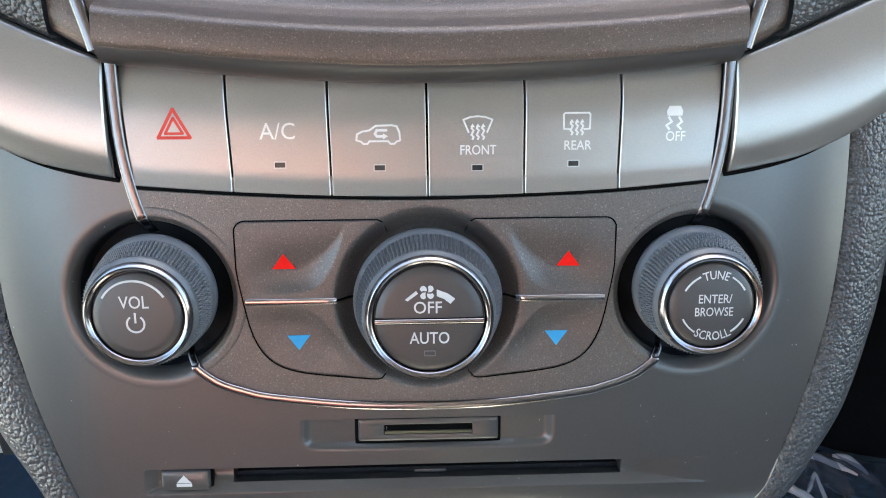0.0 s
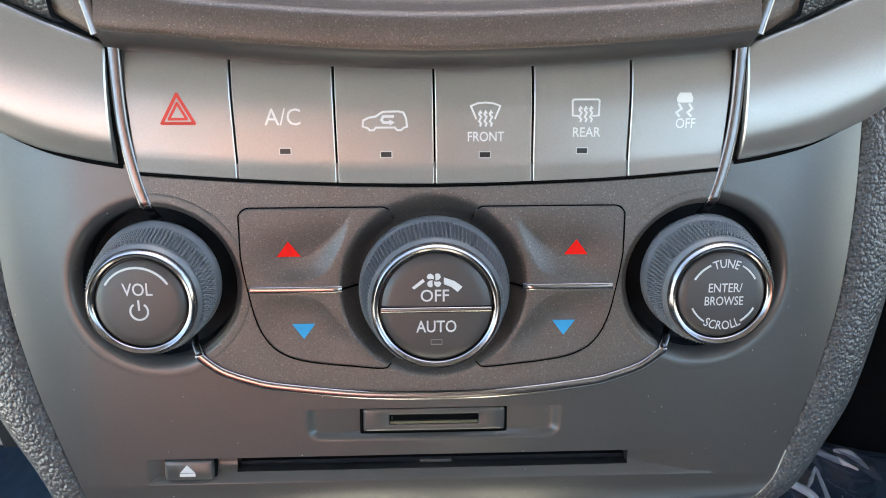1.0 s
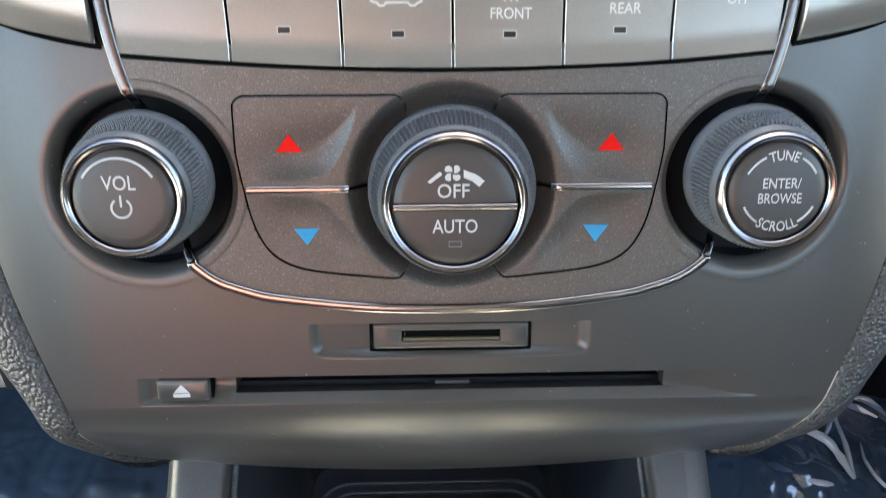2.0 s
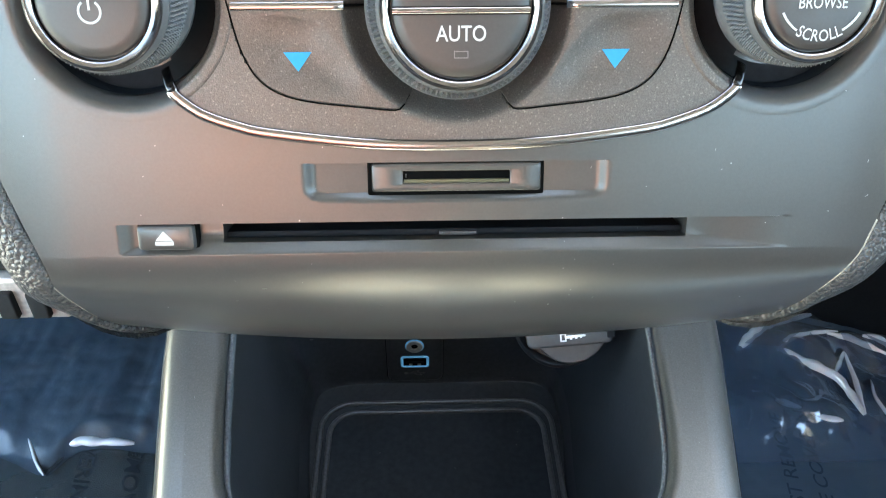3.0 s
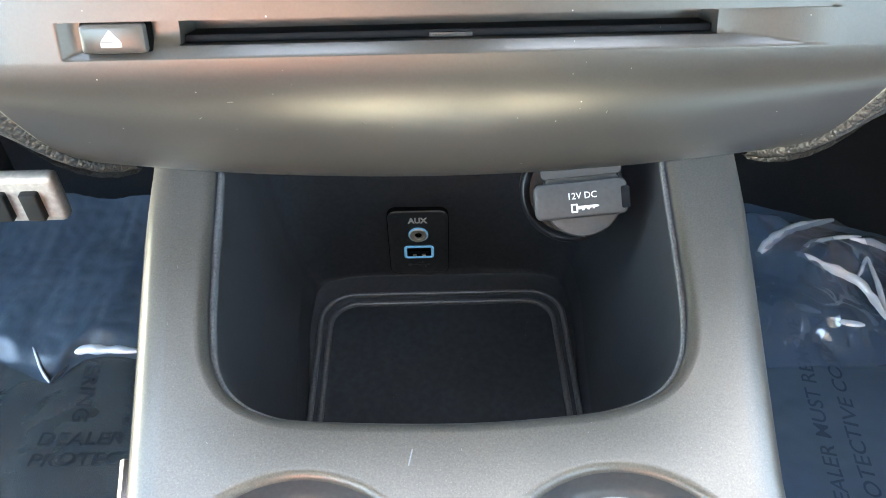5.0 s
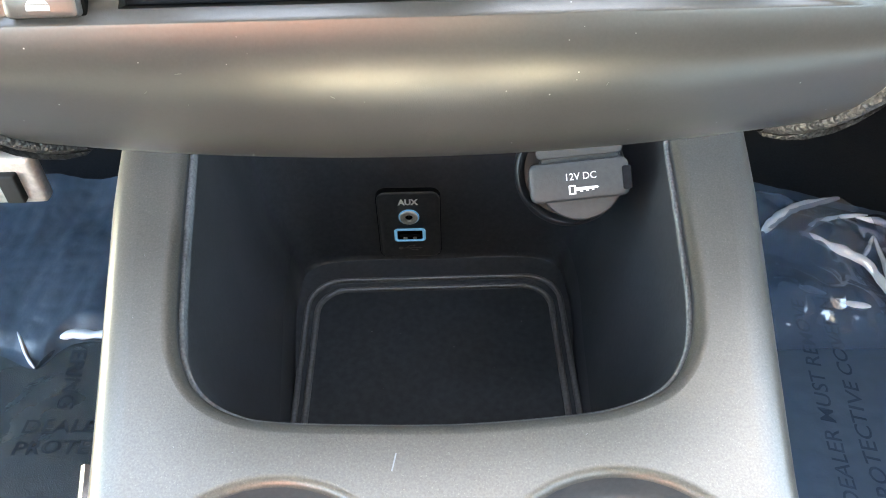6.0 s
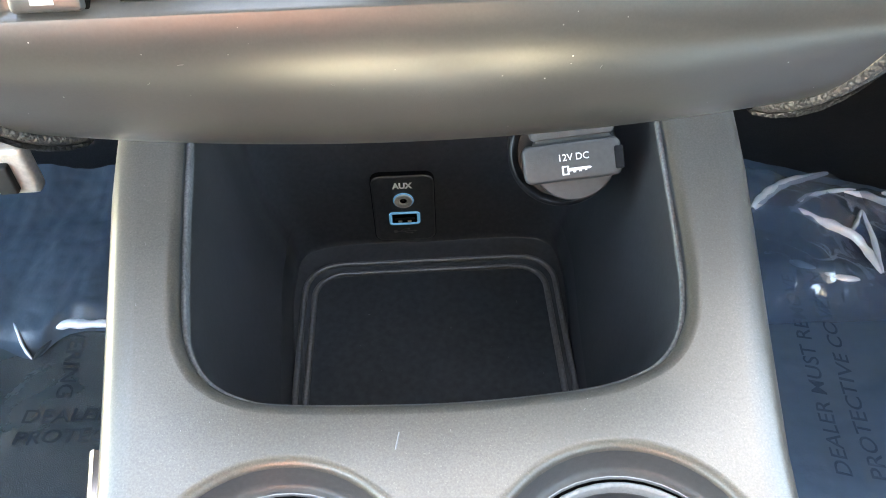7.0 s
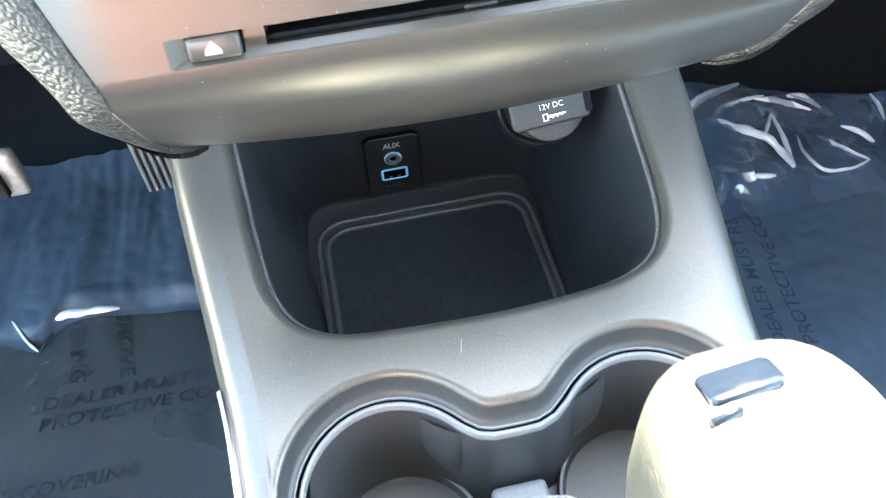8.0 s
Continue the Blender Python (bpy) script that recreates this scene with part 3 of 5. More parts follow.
def on_btn(x, v, h):
    return at(x, v, btn_w(x, v) + h)


def led(x, v, parent):
    flat("led_frame", stroke([(x - 1.55, v - 0.85), (x + 1.55, v - 0.85), (x + 1.55, v + 0.85), (x - 1.55, v + 0.85)], 0.22, True), on_btn, WHITE, parent, "pale outline round the lamp window", 0.05)
    flat("led_window", [[(x - 1.35, v - 0.65), (x + 1.35, v - 0.65), (x + 1.35, v + 0.65), (x - 1.35, v + 0.65)]], on_btn, LED, parent, "dark lamp window", 0.12)


def tri(cx, cy, w, h):
    return [(cx - w / 2, cy - h / 2), (cx + w / 2, cy - h / 2), (cx, cy + h / 2)]


flat("hazard_mark", stroke(tri(-66.4, 60.7, 8.4, 7.5), 0.85, True) + stroke(tri(-66.4, 60.1, 4.6, 4.1), 0.7, True), on_btn, HAZARD, push[0], "red double warning triangle")
lettering("button_text", "A/C", (-44.1, -34.7, 56.3, 60.7), on_btn, PRINT, push[1], "white A/C letters", weight=0.0)
cx, cy = -12.6, 57.3
car = [(-5.9, -1.4), (-5.7, 0.2), (-4.2, 0.9), (-2.4, 1.2), (-0.6, 2.4), (3.6, 2.5), (4.9, 2.2), (5.6, 0.6), (5.8, -1.5), (4.9, -1.8), (4.2, -2.4), (3.2, -2.4), (2.6, -1.7), (-2.4, -1.7), (-3.0, -2.4), (-4.0, -2.4), (-4.6, -1.8)]
flat("recirculation_mark", stroke([(cx + a, cy + b) for a, b in car], 0.5, True) + stroke([(cx + 2.2, cy + 1.2), (cx - 0.4, cy + 1.2), (cx - 0.9, cy + 0.3), (cx - 0.4, cy - 0.4), (cx + 1.4, cy - 0.4)], 0.7) + [[(cx + 1.2, cy - 1.2), (cx + 2.6, cy - 0.4), (cx + 1.2, cy + 0.4)]], on_btn, PRINT, push[2], "white car outline with turning arrow")


def tiled(mark, n=9):
    """A triangle as many small ones, to be laid on a curved face."""
    a, b, c = (np.array(q, float) for q in mark)
    at_ = lambda i, j: tuple(a + (b - a) * i / n + (c - a) * j / n)
    return [[at_(i, j), at_(i + 1, j), at_(i, j + 1)] for i in range(n) for j in range(n - i)] + [[at_(i + 1, j), at_(i + 1, j + 1), at_(i, j + 1)] for i in range(n) for j in range(n - i - 1)]


def waves(cx, cy, s):
    res = []
    for k in (-1, 0, 1):
        res += stroke([(cx + k * 1.5 * s + 0.35 * s * math.sin(q * 2.1), cy - 2.3 * s + q * 0.62 * s) for q in range(7)], 0.5)
        res.append([(cx + k * 1.5 * s - 0.65 * s, cy + 1.1 * s), (cx + k * 1.5 * s + 0.65 * s, cy + 1.1 * s), (cx + k * 1.5 * s, cy + 2.1 * s)])
    return res


cx, cy = 14.0, 59.0
flat("demist_mark", stroke([(cx - 3.9, cy + 2.1), (cx - 2, cy + 2.8), (cx, cy + 3.0), (cx + 2, cy + 2.8), (cx + 3.9, cy + 2.1), (cx + 2.5, cy - 1.2)], 0.45) + stroke([(cx - 2.5, cy - 1.2), (cx - 3.9, cy + 2.1)], 0.45) + waves(cx, cy - 0.9, 0.95), on_btn, PRINT, push[3], "white windscreen demister mark")
lettering("button_text", "FRONT", (9.3, 19.0, 51.8, 54.4), on_btn, PRINT, push[3], "white FRONT letters")
cx, cy = 40.7, 60.0
flat("demist_mark", stroke([(cx - 1.9, cy - 1.6), (cx - 3.5, cy - 1.5), (cx - 3.6, cy + 2.3), (cx - 3.2, cy + 2.7), (cx + 3.2, cy + 2.7), (cx + 3.6, cy + 2.3), (cx + 3.5, cy - 1.5), (cx + 1.9, cy - 1.6)], 0.45) + waves(cx, cy - 0.9, 0.95), on_btn, PRINT, push[4], "white rear window demister mark")
lettering("button_text", "REAR", (37.4, 44.8, 52.9, 55.4), on_btn, PRINT, push[4], "white REAR letters")
cx, cy = 67.2, 60.8
flat("stability_mark", [[(cx - 2.0, cy + 1.0), (cx + 2.0, cy + 1.0), (cx + 2.2, cy + 2.2), (cx + 1.5, cy + 3.6), (cx - 1.5, cy + 3.6), (cx - 2.2, cy + 2.2)]] + stroke([(cx - 1.6, cy + 0.6), (cx - 0.8, cy - 0.6), (cx - 2.2, cy - 1.6), (cx - 1.4, cy - 2.6)], 0.6) + stroke([(cx + 1.2, cy + 0.6), (cx + 2.0, cy - 0.6), (cx + 0.8, cy - 1.6), (cx + 1.8, cy - 2.6)], 0.6), on_btn, PRINT, push[5], "white skidding car mark")
lettering("button_text", "OFF", (65.0, 70.3, 55.0, 57.7), on_btn, PRINT, push[5], "white OFF letters")
for i, (x, v) in ((1, (-39.0, 49.5)), (2, (-12.4, 48.5)), (3, (13.9, 48.3)), (4, (40.0, 49.2))):
    led(x, v, push[i])

# silver wings that sweep out to both sides
wing_high = curve_fn([(82, 76.5), (97, 82.5), (109, 88), (122, 94), (140, 103)])


wing_rise = curve_fn([(-0.05, -0.6), (0.0, 0.0), (0.05, 0.75), (0.12, 1.75), (0.19, 2.45), (0.25, 2.75), (0.4, 3.05), (0.6, 2.95), (0.8, 2.2), (1.0, 0.9), (1.1, 0.1)])


def wing_w(x, v):
    a, b = wing_low(abs(x)), wing_high(abs(x))
    return wing_rise((v - a) / (b - a)) + 0.0016 * (abs(x) - 82) ** 2


for side in (-1, 1):
    xs = span(83.2 if side < 0 else 82.7, 140, 42)
    sheet("wing_trim", sorted(side * x for x in xs), lambda x: wing_low(abs(x)), lambda x: wing_high(abs(x)), span(0, 1, 24), wing_w, SILVER, stack, "satin silver wing trim", skirt=4.0, edge=0.4)


# temperature rockers
UPPER_RIM = spline([(22.1, 32.1), (23.9, 27.3), (25.9, 22.6), (29.0, 17.4), (32.5, 14.9), (38.0, 13.9), (47.0, 13.6)], 24)
LOWER_RIM = spline([(20.3, -7.6), (24.1, -0.6), (27.6, 4.1), (31.3, 8.2), (36.2, 9.7), (47.0, 10.1)], 24)


def scoop(x, v, upper):
    """A finger hollow: a crisp rim that sweeps from the knob outward, a wall that falls away from it, and a floor that rises again."""
    ax, rim = abs(x), UPPER_RIM if upper else LOWER_RIM
    bound = float(np.interp(ax, [q[0] for q in rim], [q[1] for q in rim]))
    if ax < rim[0][0] or (v < bound if upper else v > bound):
        return 0.0
    d = min(math.hypot(ax - q[0], v - q[1]) for q in rim)
    if upper:
        wide, deep = 1.4 + 5.2 * step(33.0, 18.0, v), 1.25 * step(34.0, 22.0, v) * step(53.0, 38.0, ax)
    else:
        wide, deep = 6.5, 0.9 * step(-11.0, -1.0, v) * step(52.0, 38.0, ax)
    t = min(1.0, d / wide)
    return -deep * (1 - (1 - t) ** 2) * max(0.0, 1 - max(0.0, d - wide) / (20.0 if upper else 16.0))


for side in (-1, 1):
    mid = 11.7

    def X(fn):
        return (lambda x: fn(x)) if side < 0 else (lambda x: fn(-x))

    for upper in (True, False):
        xs = span(-52.3, -9.5, 48) if upper else span(-51.1, -9.5, 48)
        if side > 0:
            xs = [-x for x in reversed(xs)]
        top, bot = X(hi_fn), X(lo_fn)
        lo = (lambda x: max(mid, bot(x))) if upper else bot
        hi = top if upper else (lambda x: max(mid - 0.05, bot(x) + 0.3))
        inner = [(xs[0] + xs[-1]) / 2 - (xs[-1] - xs[0] - 0.6) / 2 * math.cos(math.pi * i / 109) for i in range(110)]
        sheet("gap_shade", inner, lambda x: lo(x) - 0.12, lambda x: hi(x) + 0.12, span(0, 1, 30), lambda x, v: 0.6 + fan_dish(x, v) + 1.5 * scoop(x, v, upper), GAP, stack, "black gap round the rocker", edge=0.05, skirt=0.6)
        rocker = sheet("temperature_rocker", inner, lambda x: lo(x) + 0.15, lambda x: hi(x) - 0.15, span(0, 1, 56), lambda x, v: 1.0 + fan_dish(x, v) + scoop(x, v, upper), ROCKER, stack, "charcoal temperature rocker with a finger scoop")
        tx, tv = (39.4, 22.8) if upper and side > 0 else (-39.4, 23.0) if upper else (36.5, -0.4) if side > 0 else (-36.1, -0.5)
        mark = tri(tx, tv, 6.4, 4.3 if upper else -4.3)
        flat("arrow_mark", tiled(mark), lambda a, b, h: at(a, b, 1.0 + fan_dish(a, b) + scoop(a, b, upper) + h + 0.22), RED if upper else BLUE, rocker, "red up arrow" if upper else "blue down arrow")
    ring_x = [-52.3 + 40.3 * s * s for s in span(0.02, 1, 70)]
    ring_line = [(x, lo_fn(x)) for x in reversed(ring_x)] + [(x, hi_fn(x)) for x in ring_x]
    sweep("gap_shade", [(-side * x if side > 0 else x, v, 1.02 + fan_dish(x, v)) for x, v in ring_line], 0.4, 0.1, GAP, stack, "thin black gap round the rockers", sink=0.02)
    a, b = (-50.2, -25.2) if side < 0 else (24.8, 49.8)
    sweep("chrome_trim", [(x, 11.7, 1.25 + fan_dish(x, 11.7)) for x in span(a, b, 20)], 1.9, 0.9, LIT_CHROME, stack, "thin chrome bar between the arrows")
    a, b = (-25.2, -19) if side < 0 else (19, 24.8)
    sweep("gap_shade", [(x, 11.7, 1.3 + fan_dish(x, 11.7)) for x in span(a, b, 8)], 0.5, 0.9, GAP, stack, "black gap between the arrows")


# ---- knobs ----
def knob(centre, r_base, r_top, high, label, diamond, seg):
    teeth = seg // 6

    def ripple(a, r, w):
        if not 4.9 < w < high - 4.0:
            return 0.0
        ease = step(4.9, 5.7, w) * step(high - 4.0, high - 4.8, w)
        if diamond:
            # rows of small raised studs in upright columns
            return ease * (1.25 * max(0.0, math.cos(teeth * a + 0.22 * w)) ** 0.5 * (0.3 + 0.7 * max(0.0, math.cos(2 * math.pi * w / 1.3)) ** 0.5) - 0.4)
        return ease * 0.46 * math.cos(teeth * a + 0.25 * w)

    prof = [(r_base - 3.4, -8.0), (r_base - 3.0, 0.6), (r_base + 0.3, 1.4), (r_base + 0.7, 2.0), (r_base + 0.6, 3.0), (r_base + 0.1, 4.0), (r_base - 0.2, 4.4)]
    n = 60 if diamond else 24
    prof += [(r_base - 0.3 + (r_top - r_base + 1.0) * step(-0.15, 1.15, i / n), 4.7 + (high - 8.0) * i / n) for i in range(n + 1)]
    prof += [(r_top + 0.55, high - 3.0), (r_top + 0.1, high - 2.2), (r_top - 0.3, high - 1.6)]
    k = lathe("knob", prof, centre, KNOB, stack, label, seg, ripple, 0.0 if high > 18.2 else 1.7 / high)
    lathe("knob_ring", [(r_top - 0.2, high - 2.6), (r_top + 0.05, high - 1.6), (r_top - 0.15, high - 0.6), (r_top - 0.9, high + 0.1), (r_top - 1.7, high - 0.1), (r_top - 2.2, high - 0.9), (r_top - 2.3, high - 2.0)], centre, CHROME, k, "chrome ring round the knob face", 96)
    lathe("knob_cap", [(r_top - 2.35, high - 2.2), (r_top - 2.5, high - 1.0), (r_top - 3.0, high - 0.55), (r_top - 5, high - 0.35), (r_top - 9, high - 0.2), (0.005, high - 0.15)], centre, CAP, k, "soft black knob face", 72)
    return k, (lambda a, b, h: at(centre[0] + a, centre[1] + b, high - 0.28 + 0.14 * (1 - min(1, math.hypot(a, b) / r_top)) + h * 1.6 + 0.08))


def well(centre, a0, a1, base, soft, mat_, label):
    """The rim of a knob's well over a stretch of its turn, and the wall inside."""
    if soft:
        prof = [(r, base + w) for r, w in ((27.6, -0.05), (27.0, 0.006), (26.2, 0.014), (25.2, 0.004), (24.4, -0.08), (23.6, -0.30), (22.9, -0.72), (22.3, -1.35), (21.8, -2.2), (21.4, -3.2), (21.15, -4.4), (21.0, -5.8), (20.9, -8.2), (14.5, -8.3))]
    else:
        prof = [(26.0, base - 0.4), (25.5, base + 0.04)] + [(r, base + 0.04 - 0.7 * step(23.2, 21.9, r)) for r in (24.6, 23.7, 23.2, 22.8, 22.5, 22.2, 21.95)]
        prof += [(21.7, base - 1.0), (21.45, base - 1.8), (21.25, base - 3.0), (21.1, -4.4), (20.9, -8.2)]
    n = max(8, int(abs(a1 - a0) / 3))
    verts = []
    for i in range(n + 1):
        a = radians(a0 + (a1 - a0) * i / n)
        for r, w in prof:
            x = centre[0] + r * math.cos(a)
            verts.append(at(x, centre[1] + r * math.sin(a), w - (outer_fall(x) if soft else 0)))
    mesh_part("knob_well", verts, grid(n + 1, len(prof)), mat_, stack, label, angle=60)


well(W_LEFT, -59, 93.5, 0.7, False, FACE, "charcoal rim of the knob well")
well(W_LEFT, 93.5, 301, 0.0, True, BEZEL, "dark grey rim of the knob well")
well(W_RIGHT, 86.5, 239, 0.7, False, FACE, "charcoal rim of the knob well")
well(W_RIGHT, -121, 86.5, 0.0, True, BEZEL, "dark grey rim of the knob well")
# A black liner in each well takes the place of its deep shade.
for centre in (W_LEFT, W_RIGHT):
    lathe("well_shade", [(21.05, -3.2), (20.9, -3.6), (20.6, -5.0), (20.4, -8.0), (14, -8.4)], centre, SLOT, stack, "black liner standing in for shade deep in the knob well", 72)
k, face = knob(K_LEFT, 16.2, 13.9, 18.0, "blue-grey knurled volume knob", True, 564)
lettering("knob_text", "VOL", (-4.2, 3.3, 2.1, 5.4), face, WHITE, k, "grey-white VOL letters")
flat("power_mark", stroke(arc(-0.4, -2.0, 2.2, 130, 410, 20), 0.45) + stroke([(-0.4, -1.6), (-0.4, 0.8)], 0.45), face, WHITE, k, "white power symbol")
flat("knob_arc", stroke(arc(-0.6, 0.3, 9.0, 148, 32, 24), 0.5), face, WHITE, k, "thin white arc")
k, face = knob(K_MID, 20.0, 16.7, 18.8, "blue-grey ribbed fan knob", False, 624)
blade = [(0.35, -20), (1.2, -14), (1.9, 4), (2.15, 24), (2.0, 46), (1.5, 58), (0.9, 44)]
flat("fan_mark", [[(-0.6 + r * math.cos(radians(a + q)), 7.2 + r * math.sin(radians(a + q))) for r, a in blade] for q in (20, 110, 200, 290)], face, WHITE, k, "white four-bladed fan mark")
flat("fan_mark", [[(-6.2, 5.3), (-3.4, 7.6), (-2.9, 6.9), (-5.6, 4.9)], [(1.9, 7.9), (4.6, 6.9), (6.6, 5.4), (5.4, 4.1), (3.8, 5.4), (1.9, 6.2)]], face, WHITE, k, "white slow-to-fast wedges")
lettering("knob_text", "OFF", (-4.0, 3.2, 1.6, 4.8), face, WHITE, k, "white OFF letters")
lettering("knob_text", "AUTO", (-5.2, 5.1, -6.6, -3.4), face, WHITE, k, "white AUTO letters")
flat("led_window", stroke([(-1.4, -8.6), (1.4, -8.6), (1.4, -9.9), (-1.4, -9.9)], 0.18, True), face, DIM, k, "unlit lamp window")
flat("gap_shade", [[(-14.1, -1.35), (14.1, -1.35), (14.1, 0.35), (-14.1, 0.35)]], face, GAP, k, "black gap across the face", 0.05)
sweep("chrome_trim", [(K_MID[0] + a, K_MID[1] - 0.5, 18.9) for a in span(-14.0, 14.0, 12)], 1.3, 0.9, LIT_CHROME, k, "chrome bar across the knob face")
k, face = knob(K_RIGHT, 16.3, 13.9, 18.0, "blue-grey knurled tuning knob", True, 564)
lettering("knob_text", "ENTER/", (-3.7, 5.1, 0.7, 3.1), face, WHITE, k, "white ENTER letters")
lettering("knob_text", "BROWSE", (-4.5, 5.6, -2.8, -0.4), face, WHITE, k, "white BROWSE letters")
lettering("knob_text", "TUNE", (-2.9, 4.1, 7.2, 9.5), face, WHITE, k, "white TUNE letters on a curve", bend=9.0)
lettering("knob_text", "SCROLL", (-4.2, 5.1, -9.4, -7.0), face, WHITE, k, "white SCROLL letters on a curve", bend=-9.0)
flat("knob_arc", stroke(arc(0.5, -0.3, 9.0, 150, 117, 8), 0.4) + stroke(arc(0.5, -0.3, 9.0, 60, 30, 8), 0.4) + stroke(arc(0.5, 0.5, 9.0, 208, 237, 8), 0.4) + stroke(arc(0.5, 0.5, 9.0, 303, 332, 8), 0.4), face, WHITE, k, "thin white arcs")

# ---- card slot, disc slot, eject key ----
def framed(name, x0, x1, v0, v1, w0, w1, mat, parent, label="", b=0.5):
    """A small block on the stack with eased front edges."""
    loops = []
    for o, w in ((0, w0), (0, w1 - b), (b * 0.3, w1 - b * 0.3), (b, w1)):
        lp = []
        for cxx, cvv, a0 in ((x1, v1, 0), (x0, v1, 90), (x0, v0, 180), (x1, v0, 270)):
            sx, sv = (-1 if cxx == x1 else 1), (-1 if cvv == v1 else 1)
            r = b
            lp += [at(cxx + sx * (r + o) + r * math.cos(radians(a0 + q)), cvv + sv * (r + o) + r * math.sin(radians(a0 + q)), w) for q in (0, 30, 60, 90)]
        loops.append(lp)
    return loop_loft(name, loops, mat, parent, label, cap=True)


card = framed("gap_shade", -21.4, 21.2, -32.6, -24.2, -3.6, -1.0, GAP, stack, "black gap round the card reader", 0.4)
def rect_loop(x0, x1, v0, v1, r, w):
    res = []
    for cxx, cvv, a0 in ((x1 - r, v1 - r, 0), (x0 + r, v1 - r, 90), (x0 + r, v0 + r, 180), (x1 - r, v0 + r, 270)):
        res += [at(cxx + r * math.cos(radians(a0 + q)), cvv + r * math.sin(radians(a0 + q)), w) for q in (0, 30, 60, 90)]
    return res


loops = [rect_loop(-20.4 + o, 20.4 - o, -31.5 + o, -24.5 - o, 0.7, w) for o, w in ((0, -3.0), (0, -0.9), (0.18, -0.48), (0.6, -0.3))]
loops += [rect_loop(-12.9 - o, 12.9 + o, -29.4 - o, -26.4 + o, 0.3, w) for o, w in ((0.25, -0.3), (0.06, -0.42), (0, -0.75), (0, -2.0))]
card = loop_loft("card_reader", loops, BEZEL, stack, "satin grey card reader frame with an open mouth", angle=30)
loop_loft("card_slot", [rect_loop(-12.88, 12.88, -29.38, -26.42, 0.3, w) for w in (-1.9, -6.0)], GAP, card, "dark inside of the memory card slot", cap=True)
framed("card_slot_lip", -12.7, 12.7, -29.36, -28.5, -5.0, -0.45, OLIVE, card, "dull olive guide along the card slot", 0.15)
framed("card_slot_lip", -10.4, 10.4, -27.1, -26.6, -5.0, -1.2, SLOT, card, "black upper guide of the card slot", 0.15)
framed("contact", 11.0, 12.5, -28.4, -26.8, -5.0, -1.2, GOLD, card, "brass card contact", 0.2)
framed("contact", -12.5, -11.8, -28.4, -26.9, -5.0, -1.0, EDGE, card, "pale card contact", 0.2)
framed("slot_tab", -4.2, 5.2, -44.0, -42.9, -13, -4.6, CUP, stack, "small pale tab in the disc slot", 0.3)
framed("disc_slot", -57.4, 57.4, -44.1, -42.4, -14.5, -5.4, SLOT, stack, "black felt lip of the disc slot", 0.4)
key = framed("eject_key", -77.6, -63.9, -45.2, -39.0, -3.0, 0.9, BEZEL, stack, "grey eject key", 0.8)
flat("eject_mark", [tri(-71.1, -41.4, 4.2, 2.4), [(-73.3, -43.8), (-68.9, -43.8), (-68.9, -42.8), (-73.3, -42.8)]], lambda a, b, h: at(a, b, 0.9 + h), WHITE, key, "white eject mark")
framed("gap_shade", -78.0, -63.3, -45.35, -38.9, -3.2, -1.2, GAP, stack, "black gap round the eject key", 0.4)

# ---- screen surround above the buttons ----
surround = thing("screen_surround", "warm grey flaked lower surround of the dashboard screen", "dashboard trim", tuple(at(0, 85, 0)))
low_line = curve_fn([(-130, 84), (-84, 76.2), (-66.5, 74.6), (-52, 73.1), (-22.6, 71.2), (0, 70.7), (22.6, 71.2), (52.3, 72.8), (84, 76.0), (130, 84)])
# Smooth underside; the near-black cap colour stands in for its shade.
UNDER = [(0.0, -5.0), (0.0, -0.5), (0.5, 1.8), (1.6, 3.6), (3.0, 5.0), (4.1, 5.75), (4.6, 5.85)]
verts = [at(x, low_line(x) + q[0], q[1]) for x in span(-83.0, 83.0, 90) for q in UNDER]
mesh_part("lip_underside_shade", verts, grid(90, len(UNDER)), CAP, surround, "smooth lip underside, coloured dark for its shade", angle=60)
LIP_PROF = [tuple(q) for q in spline([(4.3, 5.6), (5.0, 6.15), (6.2, 6.5), (8.0, 6.6), (10.0, 6.5), (12.0, 6.2), (13.3, 5.6), (14.3, 4.5), (15.3, 2.7), (17.0, 0.2), (20.5, -3.0), (30, -6.6), (48, -11)], 6)]
verts = [at(x, low_line(x) + q[0], q[1]) for x in span(-83.0, 83.0, 90) for q in LIP_PROF]
mesh_part("lip", verts, grid(90, len(LIP_PROF)), LIP, surround, "rounded warm grey lip", angle=60)
for side in (-1, 1):
    xs = span(83.2, 95, 14)
    OUTER = [(0.4, -4.0), (0.4, 0.2), (1.8, 1.6), (4.5, 2.2), (8, 2.2), (14, 1.6), (30, 0.0)]
    verts = [at(side * x, low_line(x) + 1.2 + (x - 83) * 0.42 + q[0], q[1] - 0.004 * (x - 83) ** 2) for x in xs for q in OUTER]
    mesh_part("corner_trim", verts, grid(len(xs), len(OUTER)), LIP, surround, "warm grey corner trim", angle=60)
    sweep("chrome_trim", [(x, v, 5.0) for x, v in spline([(side * 84.0, 79.5), (side * 85.2, 84), (side * 87.6, 92.5), (side * 91, 104)], 8)], 3.6, 1.8, DIM_CHROME, surround, "upright chrome strip beside the screen", sink=3.5)
    xs = span(95.4, 150, 26)
    PAD = [(0, -6), (0, 0), (1.5, 2.0), (5, 3.4), (12, 4.0), (30, 3.0)]
    verts = [at(side * x, wing_high(min(x, 140)) + 0.8 + (x - 140 if x > 140 else 0) * 0.5 + q[0], q[1]) for x in xs for q in PAD]
    mesh_part("leather_pad", verts, grid(len(xs), len(PAD)), LEATHER, surround, "black grained leather dash edge", angle=80)

